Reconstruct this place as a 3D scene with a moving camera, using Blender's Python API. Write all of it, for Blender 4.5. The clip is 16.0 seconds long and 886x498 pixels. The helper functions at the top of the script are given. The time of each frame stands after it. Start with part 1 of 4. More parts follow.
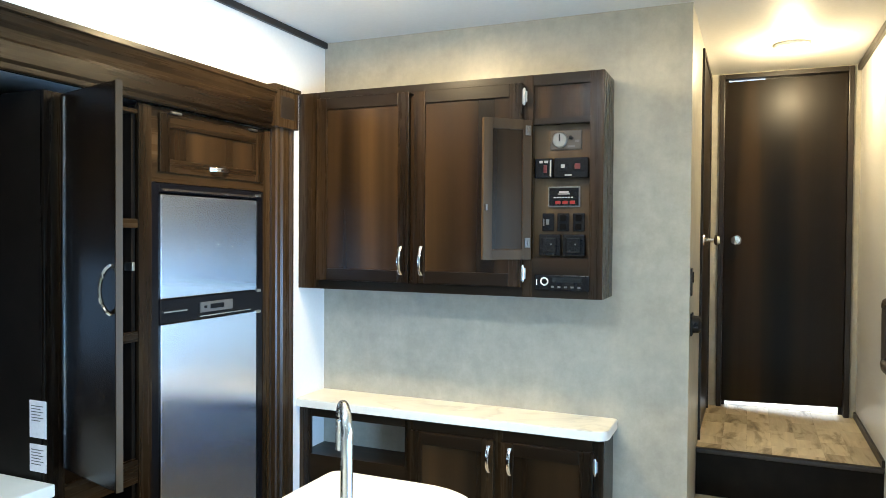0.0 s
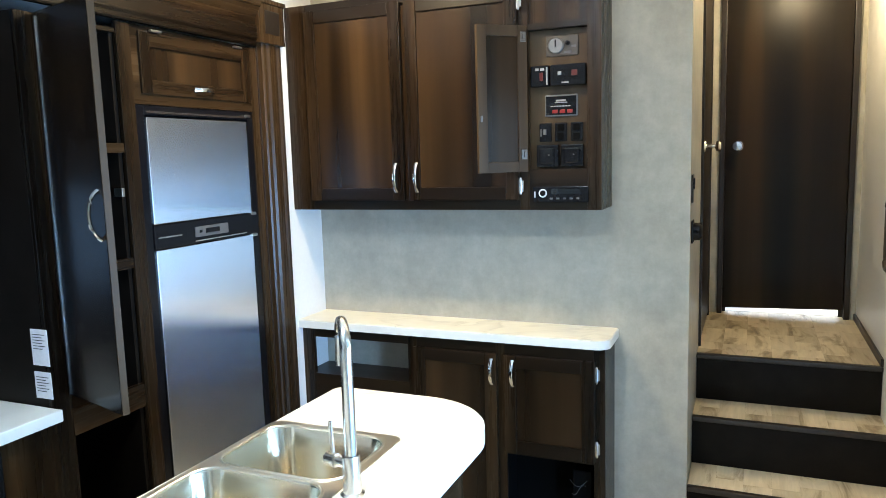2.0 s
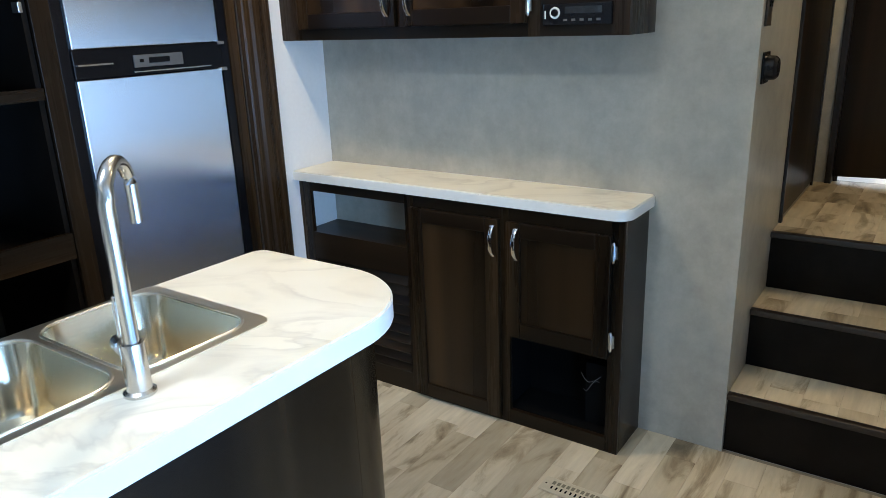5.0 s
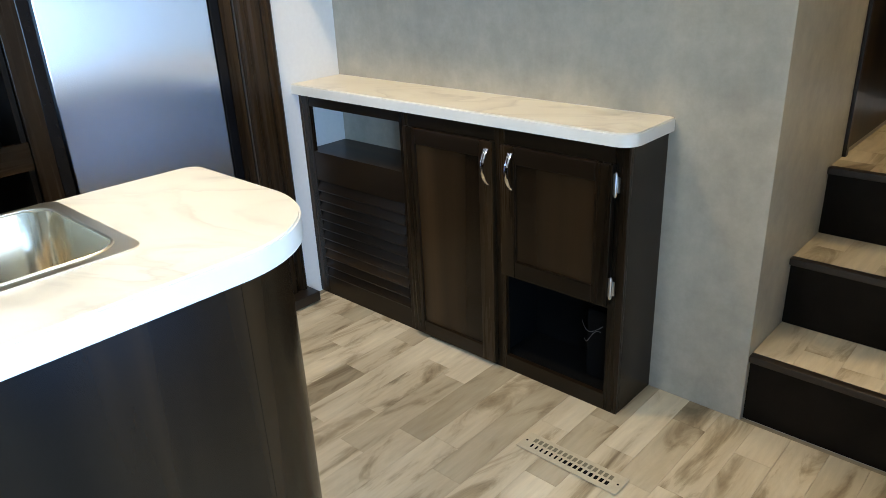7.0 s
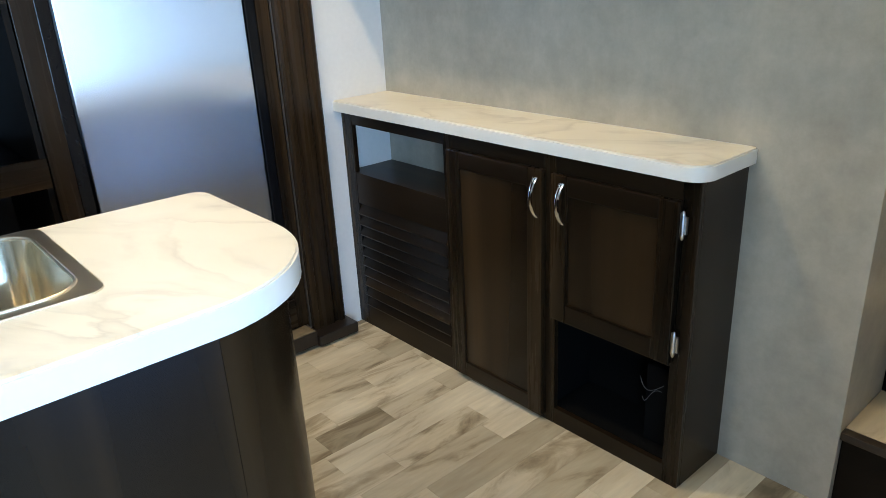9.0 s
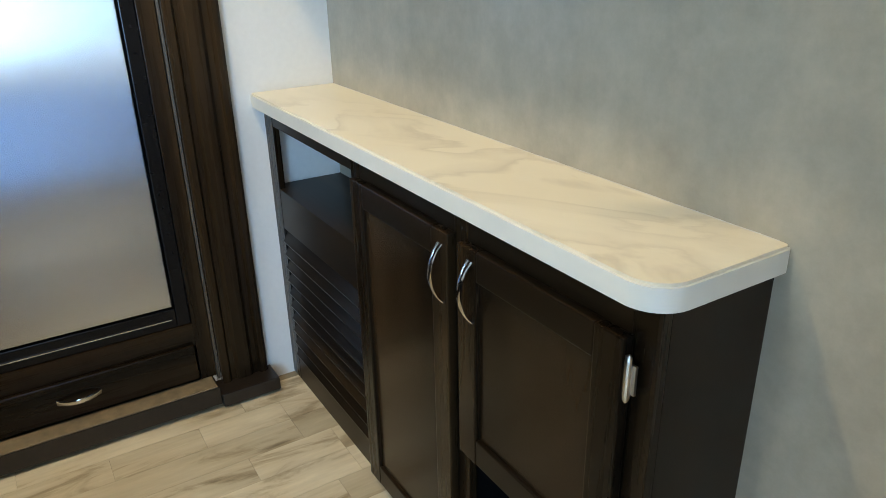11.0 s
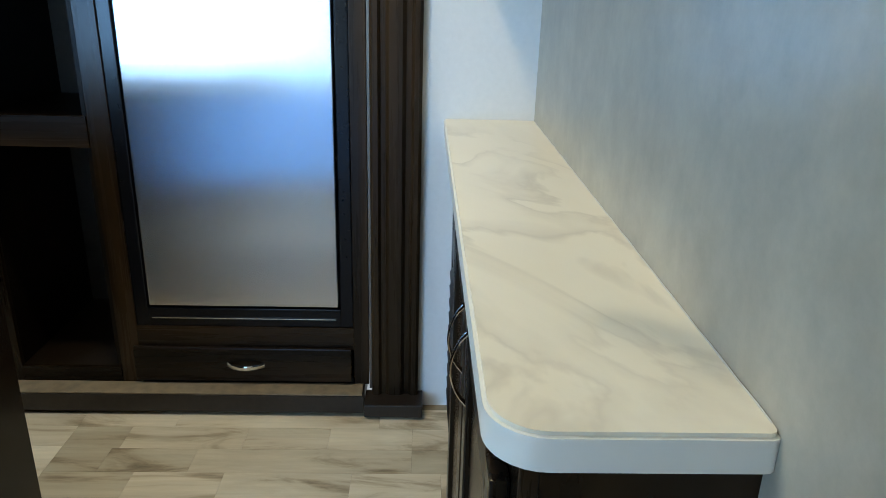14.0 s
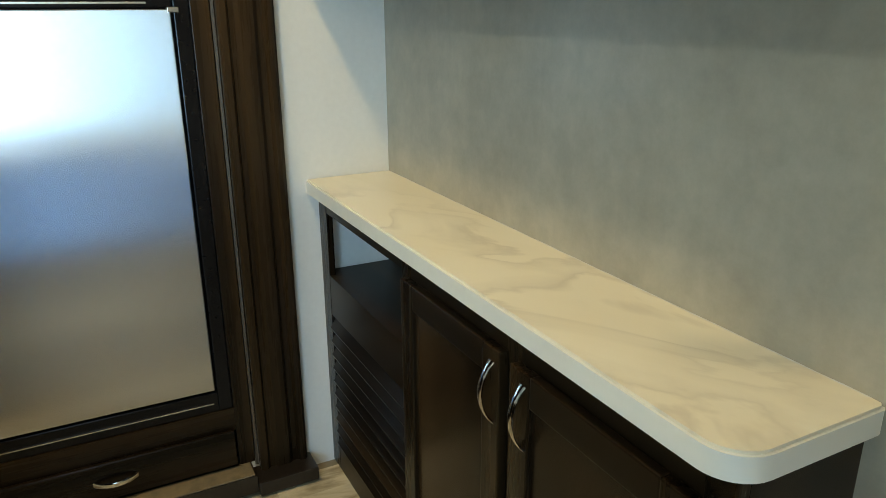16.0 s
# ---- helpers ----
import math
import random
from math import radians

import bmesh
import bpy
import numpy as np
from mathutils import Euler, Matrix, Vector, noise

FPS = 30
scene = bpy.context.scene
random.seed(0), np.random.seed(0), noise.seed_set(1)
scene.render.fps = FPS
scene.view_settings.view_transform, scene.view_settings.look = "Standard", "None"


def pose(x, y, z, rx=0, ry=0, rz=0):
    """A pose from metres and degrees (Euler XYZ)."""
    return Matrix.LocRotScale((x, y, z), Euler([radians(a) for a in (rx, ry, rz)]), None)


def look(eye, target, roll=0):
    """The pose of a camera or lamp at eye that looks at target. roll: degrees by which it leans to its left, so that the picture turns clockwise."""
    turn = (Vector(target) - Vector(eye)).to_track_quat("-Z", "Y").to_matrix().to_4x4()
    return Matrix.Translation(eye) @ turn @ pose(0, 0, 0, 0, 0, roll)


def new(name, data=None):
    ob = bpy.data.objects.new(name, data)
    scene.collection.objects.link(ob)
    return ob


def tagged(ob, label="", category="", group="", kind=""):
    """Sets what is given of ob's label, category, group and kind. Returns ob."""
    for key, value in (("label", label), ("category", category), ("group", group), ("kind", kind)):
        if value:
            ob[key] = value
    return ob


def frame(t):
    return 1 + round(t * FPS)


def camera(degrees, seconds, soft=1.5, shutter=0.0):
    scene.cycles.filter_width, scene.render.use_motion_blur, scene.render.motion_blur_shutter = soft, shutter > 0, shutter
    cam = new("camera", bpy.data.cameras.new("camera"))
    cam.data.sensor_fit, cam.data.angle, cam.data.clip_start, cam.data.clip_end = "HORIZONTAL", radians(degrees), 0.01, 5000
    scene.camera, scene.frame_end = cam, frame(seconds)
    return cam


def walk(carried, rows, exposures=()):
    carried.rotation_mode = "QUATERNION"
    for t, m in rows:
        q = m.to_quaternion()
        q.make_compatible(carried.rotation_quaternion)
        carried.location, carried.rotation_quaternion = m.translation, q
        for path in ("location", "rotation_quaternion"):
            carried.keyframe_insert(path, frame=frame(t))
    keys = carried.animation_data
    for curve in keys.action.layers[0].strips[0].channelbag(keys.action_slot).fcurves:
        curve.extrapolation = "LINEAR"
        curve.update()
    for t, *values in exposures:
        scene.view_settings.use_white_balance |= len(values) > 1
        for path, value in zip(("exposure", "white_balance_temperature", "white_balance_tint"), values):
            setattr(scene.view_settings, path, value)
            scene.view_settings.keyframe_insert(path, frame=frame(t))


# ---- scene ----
cam = camera(63.0, 16.0, soft=0.85)
PATH = [
    (0, (1.982, -3.13, 1.684), (1.2, -1.29, 1.644), 0.4),
    (0.5, (1.982, -3.124, 1.685), (1.203, -1.286, 1.572), -0.1),
    (1, (1.977, -3.119, 1.685), (1.204, -1.283, 1.509), -0.7),
    (1.5, (1.973, -3.108, 1.681), (1.19, -1.28, 1.463), -1.1),
    (2, (1.981, -3.088, 1.656), (1.2, -1.265, 1.401), -1.7),
    (2.5, (1.988, -3.045, 1.638), (1.218, -1.232, 1.293), -1.9),
    (3, (2.047, -2.927, 1.596), (1.274, -1.139, 1.142), -3.1),
    (3.5, (2.14, -2.754, 1.58), (1.31, -1.007, 1.07), -3.3),
    (4, (2.192, -2.622, 1.554), (1.235, -0.953, 1.01), -2.8),
    (6.5, (2.313, -1.992, 1.413), (1.114, -0.575, 0.671), -2.5),
    (7, (2.362, -1.922, 1.387), (1.097, -0.587, 0.602), -2.7),
    (7.5, (2.398, -1.884, 1.379), (1.083, -0.593, 0.603), -1.4),
    (8, (2.406, -1.853, 1.376), (1.044, -0.596, 0.623), -0.7),
    (8.5, (2.363, -1.813, 1.362), (0.968, -0.581, 0.63), -1.3),
    (9, (2.253, -1.681, 1.349), (0.84, -0.473, 0.611), -2.9),
    (9.5, (2.133, -1.446, 1.337), (0.733, -0.222, 0.599), -3.0),
    (10, (2.026, -1.261, 1.316), (0.606, -0.071, 0.562), -3.2),
    (12.5, (1.956, -0.331, 1.244), (0.146, 0.019, 0.468), 2.1),
    (13, (1.971, -0.289, 1.24), (0.119, -0.128, 0.503), 1.8),
    (13.5, (1.971, -0.286, 1.244), (0.099, -0.206, 0.545), 1.8),
    (14, (1.974, -0.304, 1.245), (0.097, -0.243, 0.557), 1.6),
    (14.5, (1.968, -0.355, 1.257), (0.088, -0.266, 0.58), 0.4),
    (15, (1.943, -0.46, 1.28), (0.092, -0.1, 0.614), 0.2),
    (15.5, (1.895, -0.617, 1.301), (0.123, 0.044, 0.652), 0.0),
    (16, (1.892, -0.805, 1.345), (0.208, 0.067, 0.711), -0.3),
]
EXPOSURES = [(0, 0.96, 6550, 7), (1.5, 0.84, 6400, 9), (2.5, 0.78, 6100, 9), (3.0, 0.48, 5850, 10), (4.2, 0.17, 6000, 11), (6.5, -0.03, 6800, 14), (7, 0.3, 6900, 13), (8, 0.42, 6850, 12), (9, 0.18, 6950, 12), (9.5, 0.10, 7150, 12), (10.2, 0.25, 7600, 11),
             (12.5, 0.06, 6050, 4), (14.5, 0.05, 6050, 4), (15, -0.15, 6900, 1), (15.5, -0.24, 7600, 0), (16, -0.2, 8400, 1)]
walk(cam, [(t, look(eye, target, roll)) for t, eye, target, roll in PATH], EXPOSURES)

# ---------------------------------------------------------------- world and light
world = bpy.data.worlds.new("sky")
scene.world = world
world.use_nodes = True
wn = world.node_tree
sky = wn.nodes.new("ShaderNodeTexSky")
sky.sky_type, sky.sun_disc = "NISHITA", False
sky.sun_elevation, sky.sun_rotation = radians(48), radians(70)
wn.links.new(sky.outputs[0], wn.nodes["Background"].inputs[0])
wn.nodes["Background"].inputs[1].default_value = 0.15


def lamp(name, kind, m, energy, colour, **settings):
    data = bpy.data.lights.new(name, kind)
    data.energy, data.color = energy, colour
    for key, value in settings.items():
        if key == "radius":
            data.shadow_soft_size = value
        elif key == "size":
            data.shape, data.size, data.size_y = "RECTANGLE", value[0], value[1]
        elif key == "angle":
            data.angle = value
    ob = new(name, data)
    ob.matrix_world = m
    return ob


WARM = (1.0, 0.78, 0.46)
DAY = (0.30, 0.58, 1.0)
lamp("sun", "SUN", look((-8, 3, 9), (0, 0, 0)), 3.0, (1.0, 0.95, 0.88), angle=radians(0.5))
# the rear one, at y -3.70, is an unseen light added as fill
CEILING_LIGHTS = [(0.62, -0.80, 15.0, 3.0), (1.55, -0.80, 1.6, 1.2), (1.30, -3.70, 2.0, 1.0), (2.157, 0.856, 0.4, 12.5)]
for lx, ly, down, around in CEILING_LIGHTS:
    lamp("ceiling_bulb", "AREA", pose(lx, ly, 2.59), down, WARM, size=(0.11, 0.11))
    lamp("ceiling_bulb", "POINT", pose(lx, ly, 2.555), around, WARM, radius=0.05)
lamp("skylight_daylight", "AREA", pose(1.1, -2.3, 2.70), 28, (0.82, 0.92, 1.0), size=(0.36, 0.36))
lamp("doorway_daylight", "AREA", pose(2.64, -1.13, 1.27, 0, 90, 0), 4.6, (0.44, 0.71, 1.0), size=(1.34, 0.62))
lamp("doorway_shade_light", "AREA", pose(2.64, -1.13, 0.31, 0, 90, 0), 3.0, (0.07, 0.36, 1.0), size=(0.56, 0.62))
lamp("window_daylight", "AREA", pose(3.44, -2.32, 1.0, 0, 90, 0), 98, DAY, size=(0.96, 1.4))
# added low blue lamp with no known source, tints the fridge's reflection
lamp("fridge_blue_fill", "AREA", pose(3.44, -2.32, 0.3, 0, 90, 0), 4.5, (0.10, 0.36, 1.0), size=(0.4, 1.4))
lamp("bedroom_daylight", "AREA", pose(2.2, 3.6, 1.6, 90, 0, 180), 25, (0.8, 0.9, 1.0), size=(1.4, 0.9))

# ---------------------------------------------------------------- materials


def material(name, rough=0.5, metal=0.0, coat=0.0):
    m = bpy.data.materials.new(name)
    m.use_nodes = True
    b = m.node_tree.nodes["Principled BSDF"]
    b.inputs["Roughness"].default_value = rough
    b.inputs["Metallic"].default_value = metal
    b.inputs["Coat Weight"].default_value = coat
    return m, m.node_tree, b


def node(tree, kind, **values):
    n = tree.nodes.new(kind)
    for key, value in values.items():
        n.inputs[key].default_value = value
    return n


def ramp(tree, source, stops):
    n = tree.nodes.new("ShaderNodeValToRGB")
    while len(n.color_ramp.elements) < len(stops):
        n.color_ramp.elements.new(0.5)
    for e, (at, c) in zip(n.color_ramp.elements, stops):
        e.position, e.color = at, (*c, 1)
    tree.links.new(source, n.inputs[0])
    return n


def place(tree, scale, per_object=False):
    """World position, scaled by axis; with a random shift for each object."""
    g = tree.nodes.new("ShaderNodeNewGeometry")
    mp = tree.nodes.new("ShaderNodeMapping")
    mp.inputs["Scale"].default_value = scale
    tree.links.new(g.outputs["Position"], mp.inputs["Vector"])
    if per_object:
        info = tree.nodes.new("ShaderNodeObjectInfo")
        mul = tree.nodes.new("ShaderNodeMath")
        mul.operation = "MULTIPLY"
        mul.inputs[1].default_value = 37.0
        tree.links.new(info.outputs["Random"], mul.inputs[0])
        comb = tree.nodes.new("ShaderNodeCombineXYZ")
        for k in range(3):
            tree.links.new(mul.outputs[0], comb.inputs[k])
        tree.links.new(comb.outputs[0], mp.inputs["Location"])
    return mp.outputs[0]


def noise_of(tree, vec, scale, detail=4.0, rough=0.55, distort=0.0):
    n = node(tree, "ShaderNodeTexNoise", Scale=scale, Detail=detail, Roughness=rough, Distortion=distort)
    tree.links.new(vec, n.inputs["Vector"])
    return n.outputs["Fac"]


def mix(tree, fac, a, b, blend="MIX"):
    n = tree.nodes.new("ShaderNodeMix")
    n.data_type, n.blend_type = "RGBA", blend
    for value, socket in ((fac, 0), (a, 6), (b, 7)):
        if isinstance(value, (int, float)):
            n.inputs[socket].default_value = value
        elif isinstance(value, tuple):
            n.inputs[socket].default_value = (*value, 1)
        else:
            tree.links.new(value, n.inputs[socket])
    return n.outputs[2]


def bump(tree, b, height, strength, distance=0.002):
    n = node(tree, "ShaderNodeBump", Strength=strength, Distance=distance)
    tree.links.new(height, n.inputs["Height"])
    tree.links.new(n.outputs[0], b.inputs["Normal"])


def wood(name, scale, rough=0.27, dark=(0.0019, 0.0011, 0.0006), mid=(0.0138, 0.0077, 0.0034), light=(0.0520, 0.0282, 0.0114)):
    """Foil-wrapped walnut: wide soft bands and fine grain along the axis with the small scale."""
    m, t, b = material(name, rough, 0, 0.0)
    b.inputs["Specular IOR Level"].default_value = 0.22
    wide = noise_of(t, place(t, tuple(s * 0.36 for s in scale)), 1.0, 2, 0.45, 0.5)
    fine = noise_of(t, place(t, tuple(s * 2.6 for s in scale)), 1.0, 4, 0.6)
    c1 = ramp(t, wide, [(0.3, dark), (0.5, mid), (0.72, light)]).outputs[0]
    c2 = ramp(t, fine, [(0.3, (0.88, 0.88, 0.88)), (0.7, (1.07, 1.07, 1.07))]).outputs[0]
    t.links.new(mix(t, 1.0, c1, c2, "MULTIPLY"), b.inputs["Base Color"])
    rr = ramp(t, fine, [(0.2, (rough - 0.015,) * 3), (0.8, (rough + 0.025,) * 3)]).outputs[0]
    t.links.new(rr, b.inputs["Roughness"])
    bump(t, b, fine, 0.006)
    return m


WOOD_Z = wood("walnut_upright", (22, 22, 0.9), dark=(0.0030, 0.0017, 0.0008), light=(0.0470, 0.0256, 0.0104))
WOOD_X = wood("walnut_lengthwise_x", (0.9, 22, 22), 0.33, (0.0055, 0.0031, 0.0014), (0.0116, 0.0065, 0.0029), (0.0280, 0.0153, 0.0064))
WOOD_Y = wood("walnut_lengthwise_y", (22, 0.9, 22))
WOOD_DOOR = wood("walnut_door", (11, 11, 0.4), 0.25, mid=(0.0132, 0.0073, 0.0033), light=(0.0500, 0.0268, 0.0113))
WOOD_PASSAGE = wood("walnut_passage_door", (11, 11, 0.4), 0.34, mid=(0.0140, 0.0079, 0.0029), light=(0.0600, 0.0330, 0.0112))
WOOD_BARE = wood("walnut_back_of_door", (22, 22, 0.9), 0.4, (0.026, 0.016, 0.008), (0.052, 0.032, 0.016), (0.082, 0.052, 0.025))


def plain(name, colour, rough, metal=0.0, grain=60.0, amount=0.08, relief=0.05):
    m, t, b = material(name, rough, metal)
    n = noise_of(t, place(t, (1, 1, 1)), grain, 4)
    lo = tuple(c * (1 - amount) for c in colour)
    hi = tuple(min(1.0, c * (1 + amount)) for c in colour)
    t.links.new(ramp(t, n, [(0.3, lo), (0.7, hi)]).outputs[0], b.inputs["Base Color"])
    if relief:
        bump(t, b, n, relief, 0.001)
    return m


def wall_paper(name, light, dark):
    """Vinyl wallboard with a faint cloudy, linen-like print."""
    m, t, b = material(name, 0.37)
    cloud = noise_of(t, place(t, (1, 1, 1)), 3.2, 5, 0.6, 0.3)
    weave = noise_of(t, place(t, (3.2, 3.2, 1)), 9, 3)
    fleck = noise_of(t, place(t, (1, 1, 1)), 15, 5, 0.7)
    c = ramp(t, cloud, [(0.3, dark), (0.7, light)]).outputs[0]
    c = mix(t, 0.3, c, ramp(t, weave, [(0.3, (0.86,) * 3), (0.7, (1.06,) * 3)]).outputs[0], "MULTIPLY")
    c = mix(t, 0.8, c, ramp(t, fleck, [(0.28, (0.80,) * 3), (0.72, (1.10,) * 3)]).outputs[0], "MULTIPLY")
    t.links.new(c, b.inputs["Base Color"])
    bump(t, b, weave, 0.06, 0.001)
    return m


WALL = wall_paper("grey_wallboard", (0.47, 0.445, 0.365), (0.37, 0.35, 0.29))
WHITE = plain("white_wallboard", (0.78, 0.77, 0.74), 0.4, amount=0.02)
CEIL = plain("white_ceiling_board", (0.76, 0.75, 0.72), 0.55, amount=0.02)
BLACK = plain("black_plastic", (0.005, 0.005, 0.006), 0.22, amount=0.2)
# near-black of the box and sockets, also used as shade drawn into openings
BLACK_MATT = plain("black_matt_shade", (0.0018, 0.0018, 0.0018), 0.9, amount=0.2)
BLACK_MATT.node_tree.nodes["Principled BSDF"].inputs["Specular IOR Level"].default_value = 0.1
BLACK.node_tree.nodes["Principled BSDF"].inputs["Specular IOR Level"].default_value = 0.22
GREYPL = plain("grey_plastic", (0.085, 0.085, 0.085), 0.4)
DIALM = plain("dial_metal", (0.2, 0.19, 0.18), 0.35, 1.0)
LEGEND = plain("pale_print", (0.24, 0.24, 0.235), 0.5)
WHITEPL = plain("white_plastic", (0.7, 0.7, 0.68), 0.35)
CHROME = plain("satin_nickel", (0.72, 0.70, 0.67), 0.1, 1.0, relief=0)
HINGE = plain("nickel_hinge", (0.62, 0.6, 0.56), 0.28, 1.0, relief=0)
BROWN = plain("brown_plate", (0.036, 0.027, 0.019), 0.4)
TRIM = plain("dark_brown_trim", (0.016, 0.011, 0.0075), 0.35, amount=0.3)
ALU = plain("aluminium_edge", (0.75, 0.74, 0.72), 0.25, 1.0, relief=0)
TAN = plain("tan_register", (0.50, 0.43, 0.30), 0.45)
GLOSS = plain("black_glass", (0.01, 0.012, 0.014), 0.06, relief=0)
DARKPANEL = plain("dark_backsplash", (0.02, 0.023, 0.026), 0.18, relief=0)
SHELF_BACK = plain("grey_shelf_back", (0.09, 0.095, 0.10), 0.4, amount=0.05)
SILL = plain("brown_sill_strip", (0.20, 0.15, 0.09), 0.4, amount=0.25, grain=25)
PAPER = plain("paper_label", (0.75, 0.74, 0.76), 0.7)
# cabinet wood with the shade of pantry openings and risers put into its colour
SHADED_WOOD = plain("shaded_wood", (0.0075, 0.0056, 0.0042), 0.4, amount=0.3, grain=12)
SHADED_WOOD.node_tree.nodes["Principled BSDF"].inputs["Specular IOR Level"].default_value = 0.1
GROUND = plain("outdoor_concrete", (0.40, 0.39, 0.37), 0.9, grain=4)


def stainless(name, stretch, rough, colour=(0.62, 0.62, 0.61), spread=0.2):
    m, t, b = material(name, rough, 1.0)
    n = noise_of(t, place(t, stretch), 1.0, 3)
    t.links.new(ramp(t, n, [(0.3, tuple(c * 0.985 for c in colour)), (0.7, colour)]).outputs[0], b.inputs["Base Color"])
    t.links.new(ramp(t, n, [(0.2, (rough * 0.97,) * 3), (0.8, (rough * 1.03,) * 3)]).outputs[0], b.inputs["Roughness"])
    b.inputs["Anisotropic"].default_value = spread
    tan = t.nodes.new("ShaderNodeTangent")
    tan.direction_type, tan.axis = "RADIAL", "Z"
    t.links.new(tan.outputs[0], b.inputs["Tangent"])
    return m


FRIDGE_STEEL = stainless("brushed_fridge_steel", (90, 90, 2), 0.255, (0.70, 0.715, 0.735), 1.0)
SINK_STEEL = stainless("sink_steel", (5, 5, 5), 0.18, (0.82, 0.76, 0.62), 0.0)
RIM_STEEL = stainless("sink_rim_steel", (5, 5, 5), 0.3, (0.84, 0.80, 0.70), 0.0)
LOUVRE = plain("shaded_louvre", (0.16, 0.135, 0.085), 0.5)
FAUCET = stainless("brushed_nickel", (30, 30, 300), 0.26, (0.6, 0.58, 0.54))


def marble(name):
    """Cream laminate with soft brown veins, thin on one side and smoky on the other."""
    m, t, b = material(name, 0.30, 0, 0.05)
    mp = t.nodes.new("ShaderNodeMapping")
    mp.inputs["Rotation"].default_value = (0, 0, radians(-24))
    t.links.new(place(t, (1.0, 1.0, 1.0)), mp.inputs["Vector"])
    st = t.nodes.new("ShaderNodeMapping")
    st.inputs["Scale"].default_value = (1.5, 3.6, 1.0)
    t.links.new(mp.outputs[0], st.inputs["Vector"])
    v = st.outputs[0]
    a = noise_of(t, v, 1.45, 5, 0.5, 0.7)
    vein = ramp(t, a, [(0.41, (0, 0, 0)), (0.485, (0.55,) * 3), (0.503, (1, 1, 1)), (0.535, (0, 0, 0))]).outputs[0]
    gate = ramp(t, noise_of(t, v, 0.8, 3, 0.5), [(0.45, (0.12,) * 3), (0.6, (1, 1, 1))]).outputs[0]
    fac = mix(t, 1.0, vein, gate, "MULTIPLY")
    fac = mix(t, 1.0, fac, (0.35, 0.35, 0.35), "MULTIPLY")
    cloud = ramp(t, noise_of(t, v, 0.9, 4), [(0.3, (0.79, 0.735, 0.60)), (0.7, (0.86, 0.82, 0.70))]).outputs[0]
    t.links.new(mix(t, fac, cloud, (0.36, 0.31, 0.25)), b.inputs["Base Color"])
    return m


MARBLE = marble("marble_look_laminate")
EDGE = plain("white_laminate_edge", (0.78, 0.76, 0.69), 0.3, amount=0.04, grain=9, relief=0)


def planks(name):
    m, t, b = material(name, 0.55)
    smoke = noise_of(t, place(t, (7, 1.7, 1), True), 1.25, 6, 0.6, 0.8)
    fine = noise_of(t, place(t, (60, 4, 1), True), 1.0, 4, 0.6)
    base = ramp(t, smoke, [(0.30, (0.17, 0.13, 0.08)), (0.39, (0.36, 0.295, 0.20)), (0.47, (0.57, 0.50, 0.375)), (0.70, (0.69, 0.63, 0.50))]).outputs[0]
    info = t.nodes.new("ShaderNodeObjectInfo")
    tone = ramp(t, info.outputs["Random"], [(0.0, (0.66, 0.61, 0.52)), (0.15, (0.78, 0.73, 0.64)), (0.4, (0.95, 0.90, 0.81)), (1.0, (1.08, 1.04, 0.96))]).outputs[0]
    c = mix(t, 1.0, base, tone, "MULTIPLY")
    c = mix(t, 0.6, c, ramp(t, fine, [(0.3, (0.82,) * 3), (0.7, (1.08,) * 3)]).outputs[0], "MULTIPLY")
    t.links.new(c, b.inputs["Base Color"])
    bump(t, b, fine, 0.08, 0.001)
    return m


PLANK = planks("pale_vinyl_plank")
SEAM = plain("dark_floor_seam", (0.22, 0.18, 0.12), 0.6)


def glow(name, colour, strength):
    m, t, b = material(name, 0.4)
    b.inputs["Base Color"].default_value = (*colour, 1)
    b.inputs["Emission Color"].default_value = (*colour, 1)
    b.inputs["Emission Strength"].default_value = strength
    return m


DIFFUSER = glow("lit_diffuser", (1.0, 0.86, 0.62), 9.0)
RED_LED = glow("red_led", (0.16, 0.004, 0.004), 0.12)
DARK_RED = plain("dark_red_plastic", (0.07, 0.006, 0.006), 0.35)
EDGE_METAL = plain("dull_edge_metal", (0.2, 0.17, 0.14), 0.45, 1.0, relief=0)

# ---------------------------------------------------------------- mesh helpers


def box(bm, x0, x1, y0, y1, z0, z1, bev=0.0, seg=2):
    made = bmesh.ops.create_cube(bm, size=1.0)["verts"]
    for v in made:
        v.co = Vector((x0 + (v.co.x + 0.5) * (x1 - x0), y0 + (v.co.y + 0.5) * (y1 - y0), z0 + (v.co.z + 0.5) * (z1 - z0)))
    if bev:
        edges = list({e for v in made for e in v.link_edges})
        bmesh.ops.bevel(bm, geom=edges, offset=bev, segments=seg, profile=0.6, affect="EDGES")
    return bm


def boxes(*rows, bev=0.0):
    bm = bmesh.new()
    for r in rows:
        box(bm, *r, bev=bev)
    return bm


